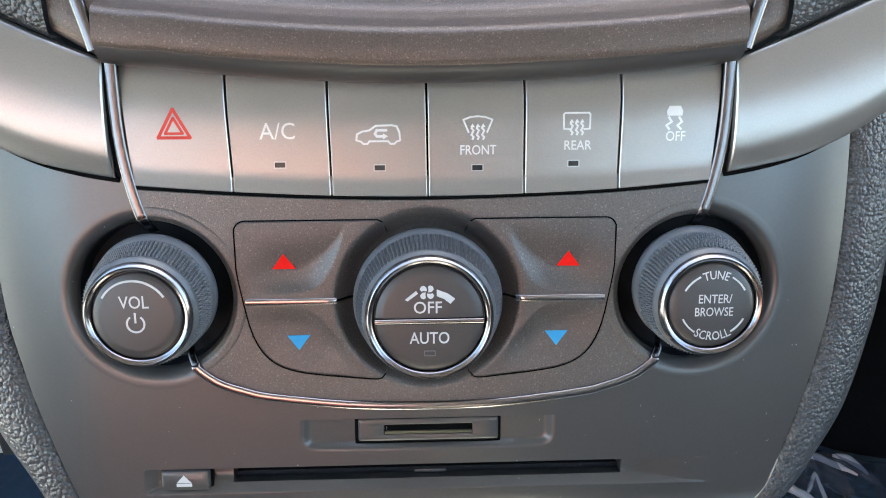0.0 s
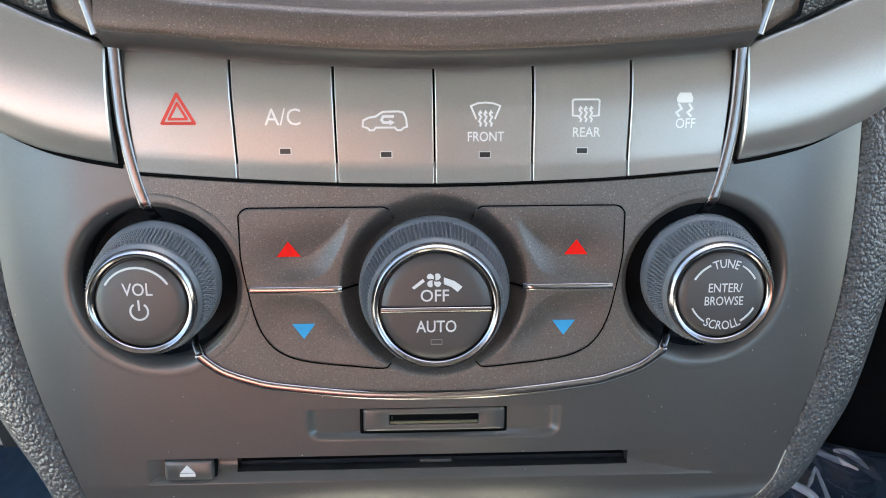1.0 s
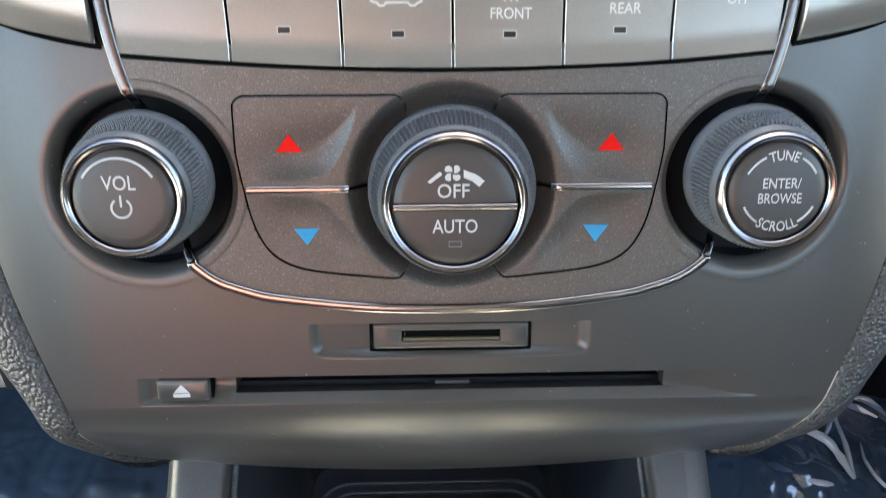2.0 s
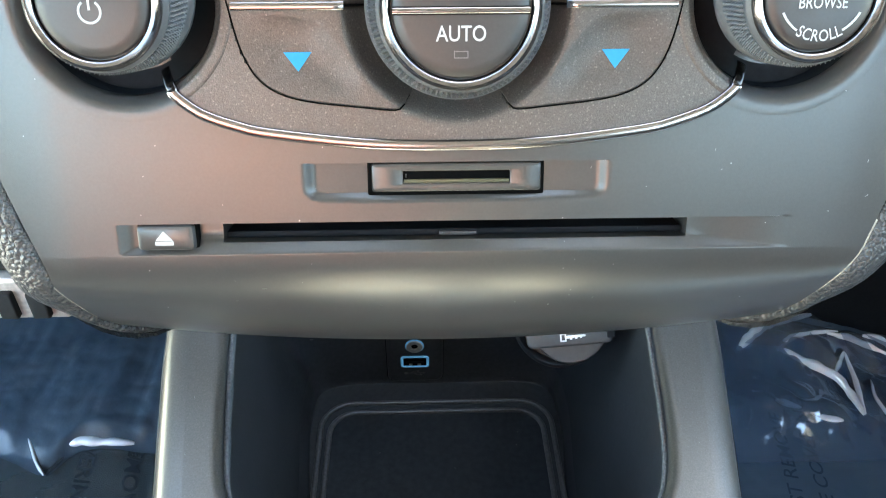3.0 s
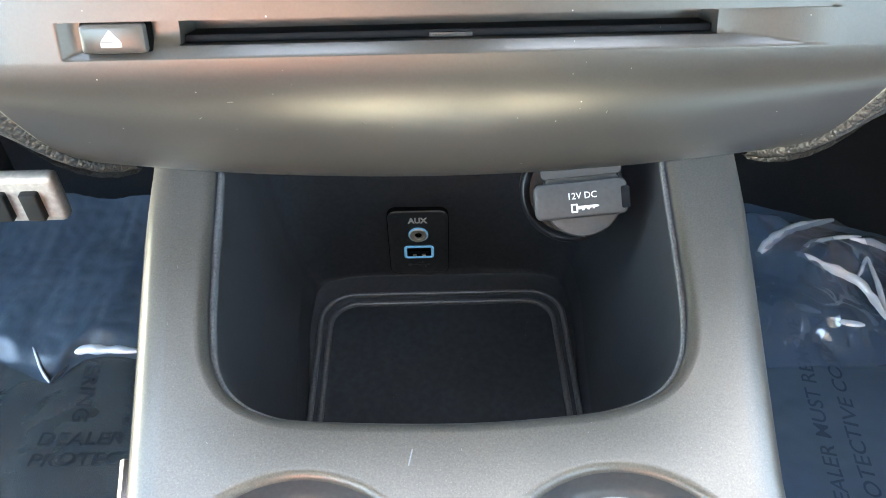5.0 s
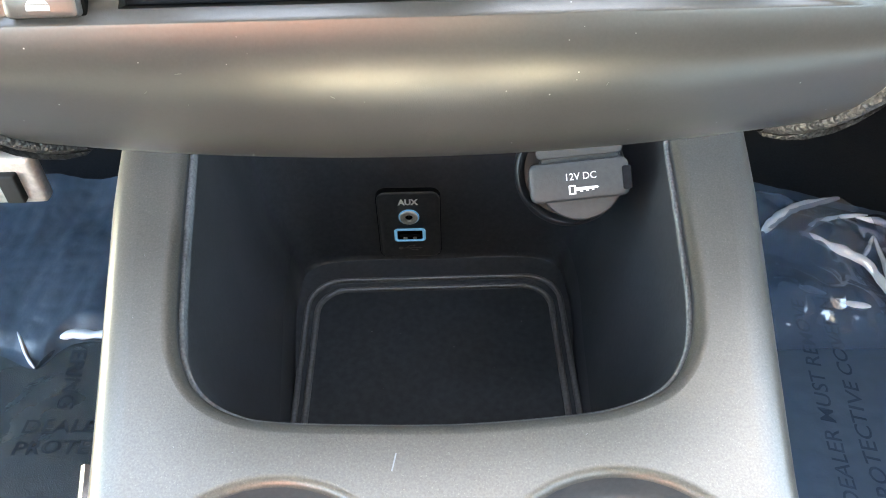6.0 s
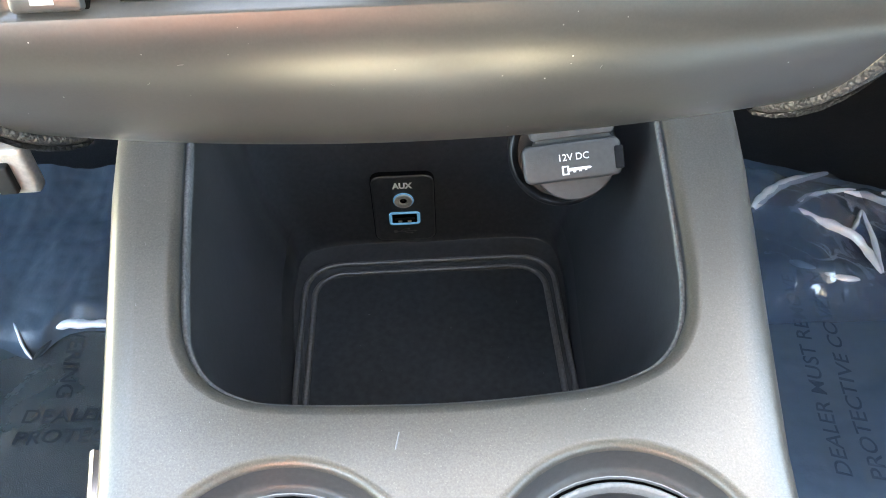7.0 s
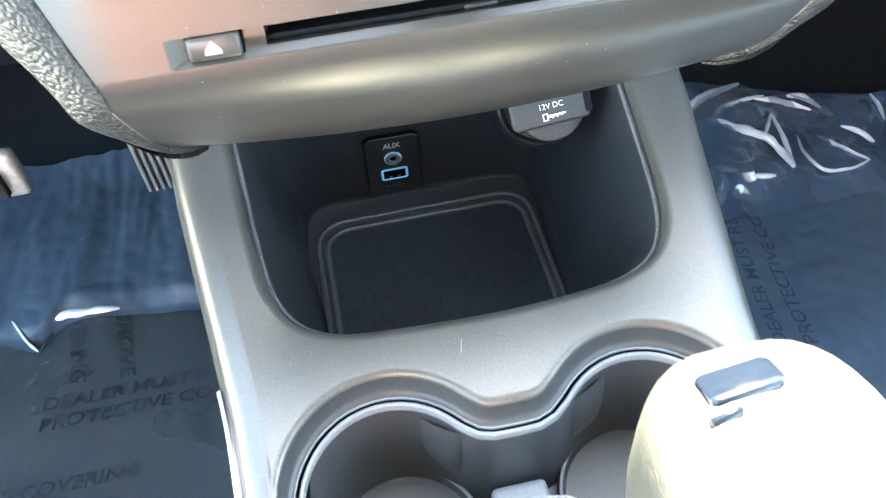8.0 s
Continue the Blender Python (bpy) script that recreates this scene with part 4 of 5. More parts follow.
# ---- centre console ----
console = thing("center_console", "satin grey centre console with open tray and two cup holders", "console", (0, 0.15, 0.3))


def top_z(y):
    return 0.322 + 0.2 * (y - 0.15)


def rounded(pts, n=8):
    """A closed smooth line through plan points in metres."""
    p = [np.array(q, float) for q in pts]
    k, res = len(p), []
    for i in range(k):
        a, b, c, d = p[i - 1], p[i], p[(i + 1) % k], p[(i + 2) % k]
        for j in range(n):
            t = j / n
            res.append(tuple(0.5 * (2 * b + (c - a) * t + (2 * a - 5 * b + 4 * c - d) * t * t + (3 * b - a - 3 * c + d) * t ** 3)))
    return res


def lift(lp, dz=0.0):
    return [Vector((x, y, top_z(y) + dz)) for x, y in lp]


RIM = rounded([(0, 0.1575), (0.036, 0.1590), (0.056, 0.1618), (0.0712, 0.1685), (0.0805, 0.1805), (0.0850, 0.196), (0.0873, 0.217), (0.0903, 0.26), (0.0942, 0.32), (0.080, 0.352), (0, 0.355), (-0.084, 0.352), (-0.0975, 0.32), (-0.0931, 0.26), (-0.0890, 0.217), (-0.0860, 0.194), (-0.0825, 0.1815), (-0.0755, 0.1705), (-0.0640, 0.1630), (-0.047, 0.1595)])
left = [(-0.0475 + 0.0408 * math.cos(radians(a)), 0.1015 + 0.0405 * math.sin(radians(a))) for a in range(38, 323, 8)]
right = [(0.0485 + 0.0405 * math.cos(radians(a)), 0.1015 + 0.0405 * math.sin(radians(a))) for a in range(218, 503, 8)]
bridge_low = [(x, 0.0815 + 0.0035 * (1 - ((x - 0.0005) / 0.016) ** 2)) for x in span(-0.0125, 0.0135, 7)]
bridge_high = [(x, 0.1230 - 0.0006 * (1 - ((x - 0.0005) / 0.016) ** 2)) for x in span(0.0125, -0.0115, 7)]
CUPS = left + bridge_low + right + bridge_high
CUPS = [tuple((np.array(CUPS[i - 1]) + 2 * np.array(CUPS[i]) + np.array(CUPS[(i + 1) % len(CUPS)])) / 4) for i in range(len(CUPS))]
half = curve_fn([(-0.30, 0.086), (0.0, 0.0875), (0.10, 0.0925), (0.136, 0.0945), (0.153, 0.0965), (0.186, 0.101), (0.229, 0.107), (0.263, 0.111), (0.40, 0.122)])
ys_side = span(-0.28, 0.38, 45)
OUTLINE = [(half(y) - 0.004, y) for y in ys_side] + [(0.004 - half(y), y) for y in reversed(ys_side)]


def top_plate():
    bm = bmesh.new()
    edges = []
    for lp in (OUTLINE, offset_loop(RIM, 0.0026), offset_loop(CUPS, 0.0034)):
        vs = [bm.verts.new((x, y, top_z(y))) for x, y in lp]
        edges += [bm.edges.new((vs[i], vs[(i + 1) % len(vs)])) for i in range(len(vs))]
    bmesh.ops.triangle_fill(bm, edges=edges, use_beauty=True, use_dissolve=False)
    bm.verts.index_update()
    verts, faces = [v.co.copy() for v in bm.verts], [tuple(v.index for v in f.verts) for f in bm.faces]
    bm.free()
    return mesh_part("top_plate", verts, faces, CONSOLE, console, "satin grey top plate", angle=60)


top_plate()
loop_loft("tray_edge", [lift(offset_loop(RIM, d), z) for d, z in ((0.0026, 0), (0.0016, -0.0001), (0.0006, -0.0004), (-0.0004, -0.0009), (-0.0012, -0.0017), (-0.0017, -0.0028))], CONSOLE, console, "rounded grey edge round the tray", angle=70)
# Black here paints the dark reflection in the wall below the edge.
loop_loft("tray_wall_shade", [lift(offset_loop(RIM, d), z) for d, z in ((-0.0016, -0.0026), (-0.0018, -0.0040), (-0.0020, -0.0056))], MAT, console, "upright wall below the edge, blackened for its dark reflection", angle=70)
loop_loft("cup_edge", [lift(offset_loop(CUPS, d), z) for d, z in ((0.0034, 0), (0.0026, -0.00005), (0.0018, -0.0003), (0.0011, -0.0008), (0.0006, -0.0015), (0.0003, -0.0024))], CONSOLE, console, "rounded grey edge round the cup holders", angle=70)
for side in (-1, 1):
    roll = [(-0.004, 0), (-0.0015, -0.0002), (0.0008, -0.0007), (0.0028, -0.0015), (0.0046, -0.0027), (0.0060, -0.0042), (0.0070, -0.0060), (0.0078, -0.0085), (0.0080, -0.014)]
    verts = [Vector((side * (half(y) + o), y, top_z(y) + z)) for y in ys_side for o, z in roll]
    mesh_part("side_edge", verts, grid(len(ys_side), len(roll)), CONSOLE, console, "rounded silver-grey side edge", angle=70)
    prof = [(0.0076, -0.0135), (0.0105, -0.016), (0.011, -0.04), (0.010, -0.40)]
    verts = [Vector((side * (half(y) + o), y, top_z(y) + z)) for y in ys_side for o, z in prof]
    mesh_part("side_panel", verts, grid(len(ys_side), len(prof)), DASH, console, "black plastic side panel", angle=50)
ys_strip = span(-0.05, 0.154, 30)
verts = [Vector((-(half(y) + o), y, top_z(y) + z)) for y in ys_strip for o, z in ((0.0080, -0.0095), (0.0098, -0.0088), (0.0112, -0.0098), (0.0116, -0.016))]
mesh_part("chrome_trim", verts, grid(len(ys_strip), 4), CHROME, console, "thin chrome strip along the console side")

# tray
def ring(scale_x, cxs, y0, y1, z, sloped=0.0):
    res = []
    for x, y in RIM:
        t = (y - 0.1575) / (0.355 - 0.1575)
        res.append(Vector((cxs + x * scale_x, y0 + (y1 - y0) * t, z + sloped * (t - 0.5))))
    return res


loop_loft("tray_line", [lift(offset_loop(RIM, d), z) for d, z in ((-0.0019, -0.0052), (-0.0024, -0.0050), (-0.0031, -0.0049), (-0.0035, -0.0053), (-0.0037, -0.010))], RIMLINE, console, "thin pale line where the tray liner begins", angle=60)
loop_loft("tray_liner", [lift(offset_loop(RIM, -0.0035), -0.0065), ring(0.93, -0.002, 0.166, 0.349, 0.30, 0.01), ring(0.86, -0.003, 0.172, 0.3478, 0.25), ring(0.79, -0.002, 0.178, 0.3479, 0.222)], LINER, console, "deep black plastic tray", angle=50)
loop_loft("tray_floor", [ring(0.79, -0.002, 0.178, 0.3479, 0.222), ring(0.768, -0.0015, 0.18, 0.3477, 0.2075), ring(0.764, -0.0015, 0.181, 0.3472, 0.2050), ring(0.758, -0.0015, 0.182, 0.3462, 0.2036)], LINER, console, "black floor of the tray", cap=True, angle=50)
mat = thing("tray_mat", "black rubber mat with raised border on the tray floor", "mat", (-0.0035, 0.26, 0.205))


def rrect(x0, x1, y0, y1, r, z, n=8):
    res = []
    for cxx, cyy, a0 in ((x1 - r, y1 - r, 0), (x0 + r, y1 - r, 90), (x0 + r, y0 + r, 180), (x1 - r, y0 + r, 270)):
        res += [Vector((cxx + r * math.cos(radians(a0 + 90 * i / n)), cyy + r * math.sin(radians(a0 + 90 * i / n)), z)) for i in range(n + 1)]
    return res


MX0, MX1, MY0, MY1 = -0.0705, 0.0660, 0.186, 0.3290
loop_loft("mat_base", [rrect(MX0 + o, MX1 - o, MY0 + o, MY1 - o, 0.021 - o, z) for o, z in ((0.0006, 0.2036), (0.0006, 0.2066), (0.003, 0.2064), (0.0044, 0.2061), (0.0075, 0.2059), (0.012, 0.2059), (0.0125, 0.2059))], MAT, mat, "black rubber mat floor", cap=True, angle=60)


def mat_ridge(inset, far_inset, wide, tall, label):
    """A rounded ridge that runs round the mat at some distance from its edge."""
    loops = []
    for k in range(9):
        c = math.pi * k / 8
        o, h = -math.cos(c) * wide / 2, max(0.0, math.sin(c)) ** 0.7 * tall
        loops.append(rrect(MX0 + inset + o, MX1 - inset - o, MY0 + inset + o, MY1 - far_inset - o, 0.019 - inset * 0.5 - o, 0.2058 + h, 10))
    loop_loft("raised_border", loops, RIDGE, mat, label, angle=80)


# The ridges' paler rubber paints the highlight along their crests.
mat_ridge(0.0010, 0.0010, 0.0032, 0.0024, "outer ridge of the mat, paler for its highlight")
mat_ridge(0.0062, 0.0075, 0.0032, 0.0018, "inner ridge of the mat, paler for its highlight")

# sockets on the tray's back wall
aux = thing("media_socket_panel", "black panel with lit audio and USB sockets in the tray", "socket panel", (-0.0147, 0.3455, 0.232))


def on_wall(a, b, h):
    """The tray's back wall: millimetres across and up, and out towards the tray."""
    return Vector((-0.0147 + a / 1000, 0.3462 - b * 0.00005 - (h - 1.2) / 1000, 0.232 + b / 1000))


def plate(name, x0, x1, b0, b1, r, prof, mat_, parent, label="", cap=True):
    loops = []
    for o, h in prof:
        loops.append([on_wall(p.x * 1000, p.y * 1000, h) for p in rrect((x0 + o) / 1000, (x1 - o) / 1000, (b0 + o) / 1000, (b1 - o) / 1000, max(0.0002, (r - o) / 1000), 0, 5)])
    return loop_loft(name, loops, mat_, parent, label, cap=cap)


plate("gap_shade", -17.2, 17.2, -27.2, 23.15, 5.4, ((0, -3), (0, 1.24), (0.3, 1.26)), GAP, aux, "dark gap round the socket panel")
body = plate("panel", -16.8, 16.8, -26.8, 22.8, 5, ((0, -3), (0, 1.3), (0.4, 1.75), (0.9, 1.9), (1.4, 1.7)), LINER, aux, "black socket panel")
lettering("panel_text", "AUX", (-5.6, 5.4, 13.6, 18.0), lambda a, b, h: on_wall(a, b, 1.7 + h), LIT_PRINT, body, "grey-white AUX letters", weight=0.045)
loops = [[on_wall(rr * math.cos(2 * math.pi * i / 32), 4.8 + rr * math.sin(2 * math.pi * i / 32), h) for i in range(32)] for rr, h in ((5.6, 1.0), (5.6, 1.9), (5.3, 2.2), (4.6, 2.2), (4.4, 1.4))]
jack = loop_loft("audio_jack", loops, GLOW, aux, "audio socket with blue lit rim", cap=True)
loops = [[on_wall(rr * math.cos(2 * math.pi * i / 32), 4.8 + rr * math.sin(2 * math.pi * i / 32), h) for i in range(32)] for rr, h in ((5.1, 1.4), (5.0, 2.6), (4.5, 3.0), (2.4, 2.9), (2.0, 1.5))]
loop_loft("jack_barrel", loops, JACK, jack, "metal socket barrel")
loops = [[on_wall(rr * math.cos(2 * math.pi * i / 24), 4.8 + rr * math.sin(2 * math.pi * i / 24), h) for i in range(24)] for rr, h in ((1.9, 2.0), (0.4, 1.7))]
loop_loft("jack_hole", loops, GAP, jack, "dark socket hole", cap=True)
usb = plate("usb_socket", -8.6, 8.6, -13.8, -4.0, 2.2, ((0, 1), (0, 2.2), (0.3, 2.5), (0.9, 2.5), (1.2, 1.8)), GLOW, aux, "USB socket with blue lit rim")
plate("socket_hole", -6.9, 6.9, -12.2, -5.7, 0.6, ((0, 1.5), (0, 2.1)), GAP, usb, "dark socket mouth")
plate("socket_tongue", -5.6, 5.6, -10.2, -8.2, 0.3, ((0, 1.8), (0.1, 2.4)), SLOT, usb, "black tongue")
for x in (-2.6, 2.6):
    plate("contact", x - 1.1, x + 1.1, -11.7, -10.4, 0.2, ((0, 1.9), (0.1, 2.45)), JACK, usb, "bright contact")
trident = stroke([(-7.0, -18), (6.0, -18)], 0.6) + [arc(-7, -18, 1.5, 0, 330, 12)] + [[(6, -19), (8.2, -18), (6, -17)]] + stroke([(-3.5, -18), (-1.0, -15.6), (2, -15.6)], 0.5) + stroke([(-1, -18), (1.4, -20.2), (4, -20.2)], 0.5) + [[(3.6, -21), (5.2, -21), (5.2, -19.4), (3.6, -19.4)], arc(2.3, -15.6, 0.9, 0, 330, 10)]
flat("usb_mark", [[(a * 0.8, -19.5 + (b + 18) * 0.72) for a, b in poly] for poly in trident], lambda a, b, h: on_wall(a, b, 1.7 + h), DIM, body, "grey branching USB mark")

# twelve-volt socket with its flap
power = thing("power_socket", "black twelve-volt socket with a grey flap in the tray", "power socket", (0.055, 0.262, 0.328))
FX = Vector((0.985, 0.06, 0.058))
F_OUT = Vector((-0.10, -0.80, 0.59)).normalized()
FX = (FX - F_OUT * FX.dot(F_OUT)).normalized()
FY = F_OUT.cross(FX)
F_MID = Vector((0.0575, 0.262, 0.3275))


def flap(a, b, h):
    return F_MID + FX * (a / 1000) + FY * (b / 1000) + F_OUT * (h / 1000)


def turned(name, prof, c, mat_, parent, label, cap=True, n=56):
    loops = [[flap(c[0] + r * math.cos(2 * math.pi * i / n), c[1] + r * math.sin(2 * math.pi * i / n), h) for i in range(n)] for r, h in prof]
    return loop_loft(name, loops, mat_, parent, label, cap=cap)


turned("housing", ((21.6, -70), (21.6, -6), (21.0, -4.6), (20.0, -4), (18.9, -4.6), (17.6, -7)), (-4.9, 4.6), RING, power, "black round socket housing")
turned("socket_cap", ((16.8, -8), (16.8, -3.0), (16.2, -2.2), (14, -1.8)), (-1, 2), FLAP, power, "dark grey round cap")


def flap_plate(name, x0, x1, y0, y1, r, prof, mat_, parent, label=""):
    loops = [[flap(p.x * 1000, p.y * 1000, h) for p in rrect((x0 + o) / 1000, (x1 - o) / 1000, (y0 + o) / 1000, (y1 - o) / 1000, max(0.0002, (r - o) / 1000), 0, 5)] for o, h in prof]
    return loop_loft(name, loops, mat_, parent, label, cap=True)


lid = flap_plate("flap", -21.0, 17.0, -6.4, 8.6, 3, ((0, -3), (0, 0.6), (0.4, 1.2), (1.2, 1.5)), FLAP, power, "dark grey flap with white marks")
flap_plate("hinge_tab", 14.4, 17.8, -4.0, 5.0, 0.8, ((0, -2), (0, 1.7), (0.3, 2.0)), SLOT, lid, "black hinge tab")
flap_plate("flap_top", -17.5, 15.5, 10.2, 15.5, 2, ((0, -3), (0, -0.6), (0.4, -0.1)), FLAP, lid, "grey upper edge of the flap")
lettering("flap_text", "12V DC", (-6.8, 4.6, 1.4, 4.1), lambda a, b, h: flap(a, b, 1.5 + h), SOFTWHITE, lid, "white 12V DC letters")
key_mark = stroke([(-4.6, -4.6), (-2.2, -4.6), (-2.2, -0.4), (-4.6, -0.4)], 0.8, True) + [[(-2.2, -3.3), (7.6, -2.7), (8.4, -2.1), (7.6, -1.4), (-2.2, -1.4)], [(0, -4.0), (1.2, -4.0), (1.2, -3), (0, -3)], [(2.6, -3.8), (3.8, -3.8), (3.8, -2.9), (2.6, -2.9)], [(5.2, -3.5), (6.2, -3.5), (6.2, -2.7), (5.2, -2.7)]]
flat("key_mark", key_mark, lambda a, b, h: flap((a - 2.2) * 0.86, b * 0.72 - 0.5, 1.5 + h), SOFTWHITE, lid, "white key mark")

# cup holders
cups = thing("cup_holder_insert", "dark grey rubber twin cup holder insert with pale upper edge", "cup holder", (0, 0.1, 0.29))
loop_loft("insert_wall", [lift(offset_loop(CUPS, d), z) for d, z in ((0.0003, -0.0022), (-0.0003, -0.0050), (-0.0012, -0.0080), (-0.0022, -0.0096), (-0.0034, -0.0098))], CUP, cups, "dark grey step below the edge", angle=50)
loop_loft("insert_line", [lift(offset_loop(CUPS, d), z) for d, z in ((-0.0033, -0.0100), (-0.0035, -0.0094), (-0.0038, -0.0094), (-0.0040, -0.0104))], EDGE, cups, "thin pale line outside the insert", angle=60)
loop_loft("gap_shade", [lift(offset_loop(CUPS, d), z) for d, z in ((-0.0041, -0.0102), (-0.0043, -0.0115), (-0.0051, -0.0115))], GAP, cups, "dark gap round the insert", angle=60)
loop_loft("insert_edge", [lift(offset_loop(CUPS, d), z) for d, z in ((-0.0050, -0.0108), (-0.0053, -0.0093), (-0.0058, -0.0088), (-0.0064, -0.0088), (-0.0069, -0.0094), (-0.0072, -0.012))], EDGE, cups, "pale rounded upper edge", angle=60)
loop_loft("insert_bowl", [lift(offset_loop(CUPS, d), z) for d, z in ((-0.0071, -0.0112), (-0.0076, -0.03), (-0.0082, -0.052), (-0.011, -0.062))], CUP, cups, "dark grey cup holder wall", cap=True, angle=60)
for x in (-0.0475, 0.0485):
    loops = [[Vector((x + r * math.cos(2 * math.pi * i / 48), 0.1015 + r * math.sin(2 * math.pi * i / 48), z)) for i in range(48)] for r, z in ((0.0325, 0.248), (0.0325, 0.2585), (0.0318, 0.2596), (0.0305, 0.2592), (0.029, 0.256), (0.0, 0.2556))]
    loop_loft("cup_base", loops, CUP, cups, "round dark grey base pad")
    for a in (62, 180):
        aa = radians((118 if x > 0 else 52) + (a - 62))
        px, py = x + 0.0335 * math.cos(aa), 0.1015 + 0.0335 * math.sin(aa)
        d = Vector((-math.cos(aa), -math.sin(aa), 0))
        s = Vector((-d.y, d.x, 0))
        verts = [Vector((px, py, 0)) + s * (0.0105 * math.cos(radians(q))) + d * (0.0045 * math.sin(radians(q)) * math.sin(math.pi * (k + 0.4) / 6.8) ** 0.5) + Vector((0, 0, 0.302 - 0.006 * k)) for k in range(7) for q in range(0, 181, 15)]
        mesh_part("grip_finger", verts, grid(7, 13), CUP, cups, "soft rubber grip", angle=70)
block("divider", -0.011, 0.012, 0.080, 0.1125, 0.245, 0.268, EDGE, cups, "pale grey divider between the cups", bevel=0.003)

# ---- gear selector ----
shifter = thing("gear_selector", "sunlit pale leather gear knob with a shiny insert on its stalk", "gear lever", (0.02, 0.01, 0.31))


def blob(name, centre, prof_fn, mat_, parent, label="", nu=40, nv=24):
    verts = []
    for i in range(nu):
        for j in range(nv + 1):
            a, b = 2 * math.pi * i / nu, math.pi * j / nv
            verts.append(Vector(centre) + prof_fn(a, b))
    faces = [(i * (nv + 1) + j, ((i + 1) % nu) * (nv + 1) + j, ((i + 1) % nu) * (nv + 1) + j + 1, i * (nv + 1) + j + 1) for i in range(nu) for j in range(nv)]
    return mesh_part(name, verts, faces, mat_, parent, label, angle=70)


def sup(c, p):
    return math.copysign(abs(c) ** p, c)


SHIFT_PLAN = [(p.x, p.y) for p in rrect(-0.062, 0.062, -0.16, 0.057, 0.03, 0, 10)]
KNOB_AT = (0.0150, 0.0135, 0.4403)


def knob_shape(a, b):
    slim = 1 - 0.60 * max(0.0, -math.sin(a) * math.sin(b)) * (math.cos(a) < 0)
    return Vector((0.0213 * slim * sup(math.cos(a), 0.62) * sup(math.sin(b), 0.38), 0.0362 * sup(math.sin(a), 0.75) * sup(math.sin(b), 0.65), 0.0270 * sup(math.cos(b), 0.60) + 0.004 * math.sin(a) * math.sin(b)))


blob("shift_knob", KNOB_AT, knob_shape, KNOBTOP, shifter, "pale grey leather knob in full sun")
I_OUT = Vector((-0.10, 0.36, 0.93)).normalized()
I_X = Vector((1.0, 0.075, 0.09))
I_X = (I_X - I_OUT * I_X.dot(I_OUT)).normalized()
I_Y = I_OUT.cross(I_X)


def knob_plate(name, mid, wide, tall, r, label):
    """A shallow rounded plate that follows the knob's crown."""
    def on(p, h):
        return Vector((0.0100, 0.0384, 0.4669)) + I_X * (p.x + mid[0]) + I_Y * (p.y + mid[1]) + I_OUT * (h - ((p.x + mid[0]) ** 2 + (p.y + mid[1]) ** 2) / 0.07)
    loops = [[on(p, h) for p in rrect(-wide + o, wide - o, -tall + o, tall - o, r - o, 0, 6)] for o, h in ((0, -0.003), (0, 0.0004), (0.0004, 0.0007))]
    loop_loft(name, loops, INSERT, shifter, label, cap=True, angle=50)


knob_plate("knob_insert", (0.0003, -0.0008), 0.0064, 0.0034, 0.0016, "shiny blue-grey insert on the knob")
knob_plate("release_slot", (-0.0050, -0.0064), 0.0027, 0.0006, 0.0005, "narrow dark slot below the insert")
# Mostly unseen plate, made pale so its sunlit bounce reaches the lower bezel.
loops = [lift([(x * s, 0.062 - (0.062 - y) * 1.0 + (1 - s) * (y + 0.02) * -0.6) for x, y in SHIFT_PLAN], z) for s, z in ((1.0, -0.002), (1.0, 0.003), (0.97, 0.006), (0.90, 0.0075))]
loop_loft("shift_plate", loops, PALE, shifter, "pale selector plate, mostly unseen, whitened to reflect in the bezel", cap=True, angle=60)
blob("selector_nose", (0.006, 0.066, 0.312), lambda a, b: Vector((0.019 * math.cos(a) * math.sin(b), 0.018 * math.sin(a) * math.sin(b), 0.014 * math.cos(b))), PALE, shifter, "pale rounded nose of the selector plate", 28, 14)
loops = [[Vector((0.0155 - 0.002 * (1 - f) + r * math.cos(2 * math.pi * i / 32), 0.012 + r * math.sin(2 * math.pi * i / 32), 0.30 + 0.125 * f)) for i in range(32)] for r, f in ((0.020, 0), (0.012, 0.2), (0.009, 0.5), (0.009, 0.8), (0.014, 1.0))]
loop_loft("stalk", loops, CHROME, shifter, "bright stalk below the knob")

# ---- pedals ----
brake = thing("brake_pedal", "bright steel brake pedal with rubber studs", "pedal", (-0.345, 0.5, 0.15))
block("pedal_pad", -0.40, -0.294, 0.492, 0.506, 0.128, 0.172, PEDAL, brake, "bright metal pad", bevel=0.006)
for x in (-0.39, -0.365, -0.34, -0.315):
    block("stud", x - 0.007, x + 0.007, 0.486, 0.494, 0.134, 0.160, DASH, brake, "black rubber stud", bevel=0.002)
block("pedal_arm", -0.355, -0.335, 0.504, 0.52, 0.15, 0.45, DASH, brake, "black pedal arm", bevel=0.003)
accel = thing("accelerator_pedal", "ribbed grey accelerator pedal hanging over the floor", "pedal", (-0.21, 0.55, 0.09))
block("pedal_pad", -0.229, -0.198, 0.553, 0.565, 0.055, 0.17, DOOR, accel, "dark pedal pad", bevel=0.003)
for i in range(5):
    x = -0.2265 + i * 0.0062
    block("rib", x, x + 0.0032, 0.548, 0.555, 0.058, 0.165, EDGE, accel, "pale raised rib", bevel=0.001)
block("pedal_arm", -0.219, -0.207, 0.563, 0.58, 0.12, 0.45, DASH, accel, "black pedal arm", bevel=0.003)


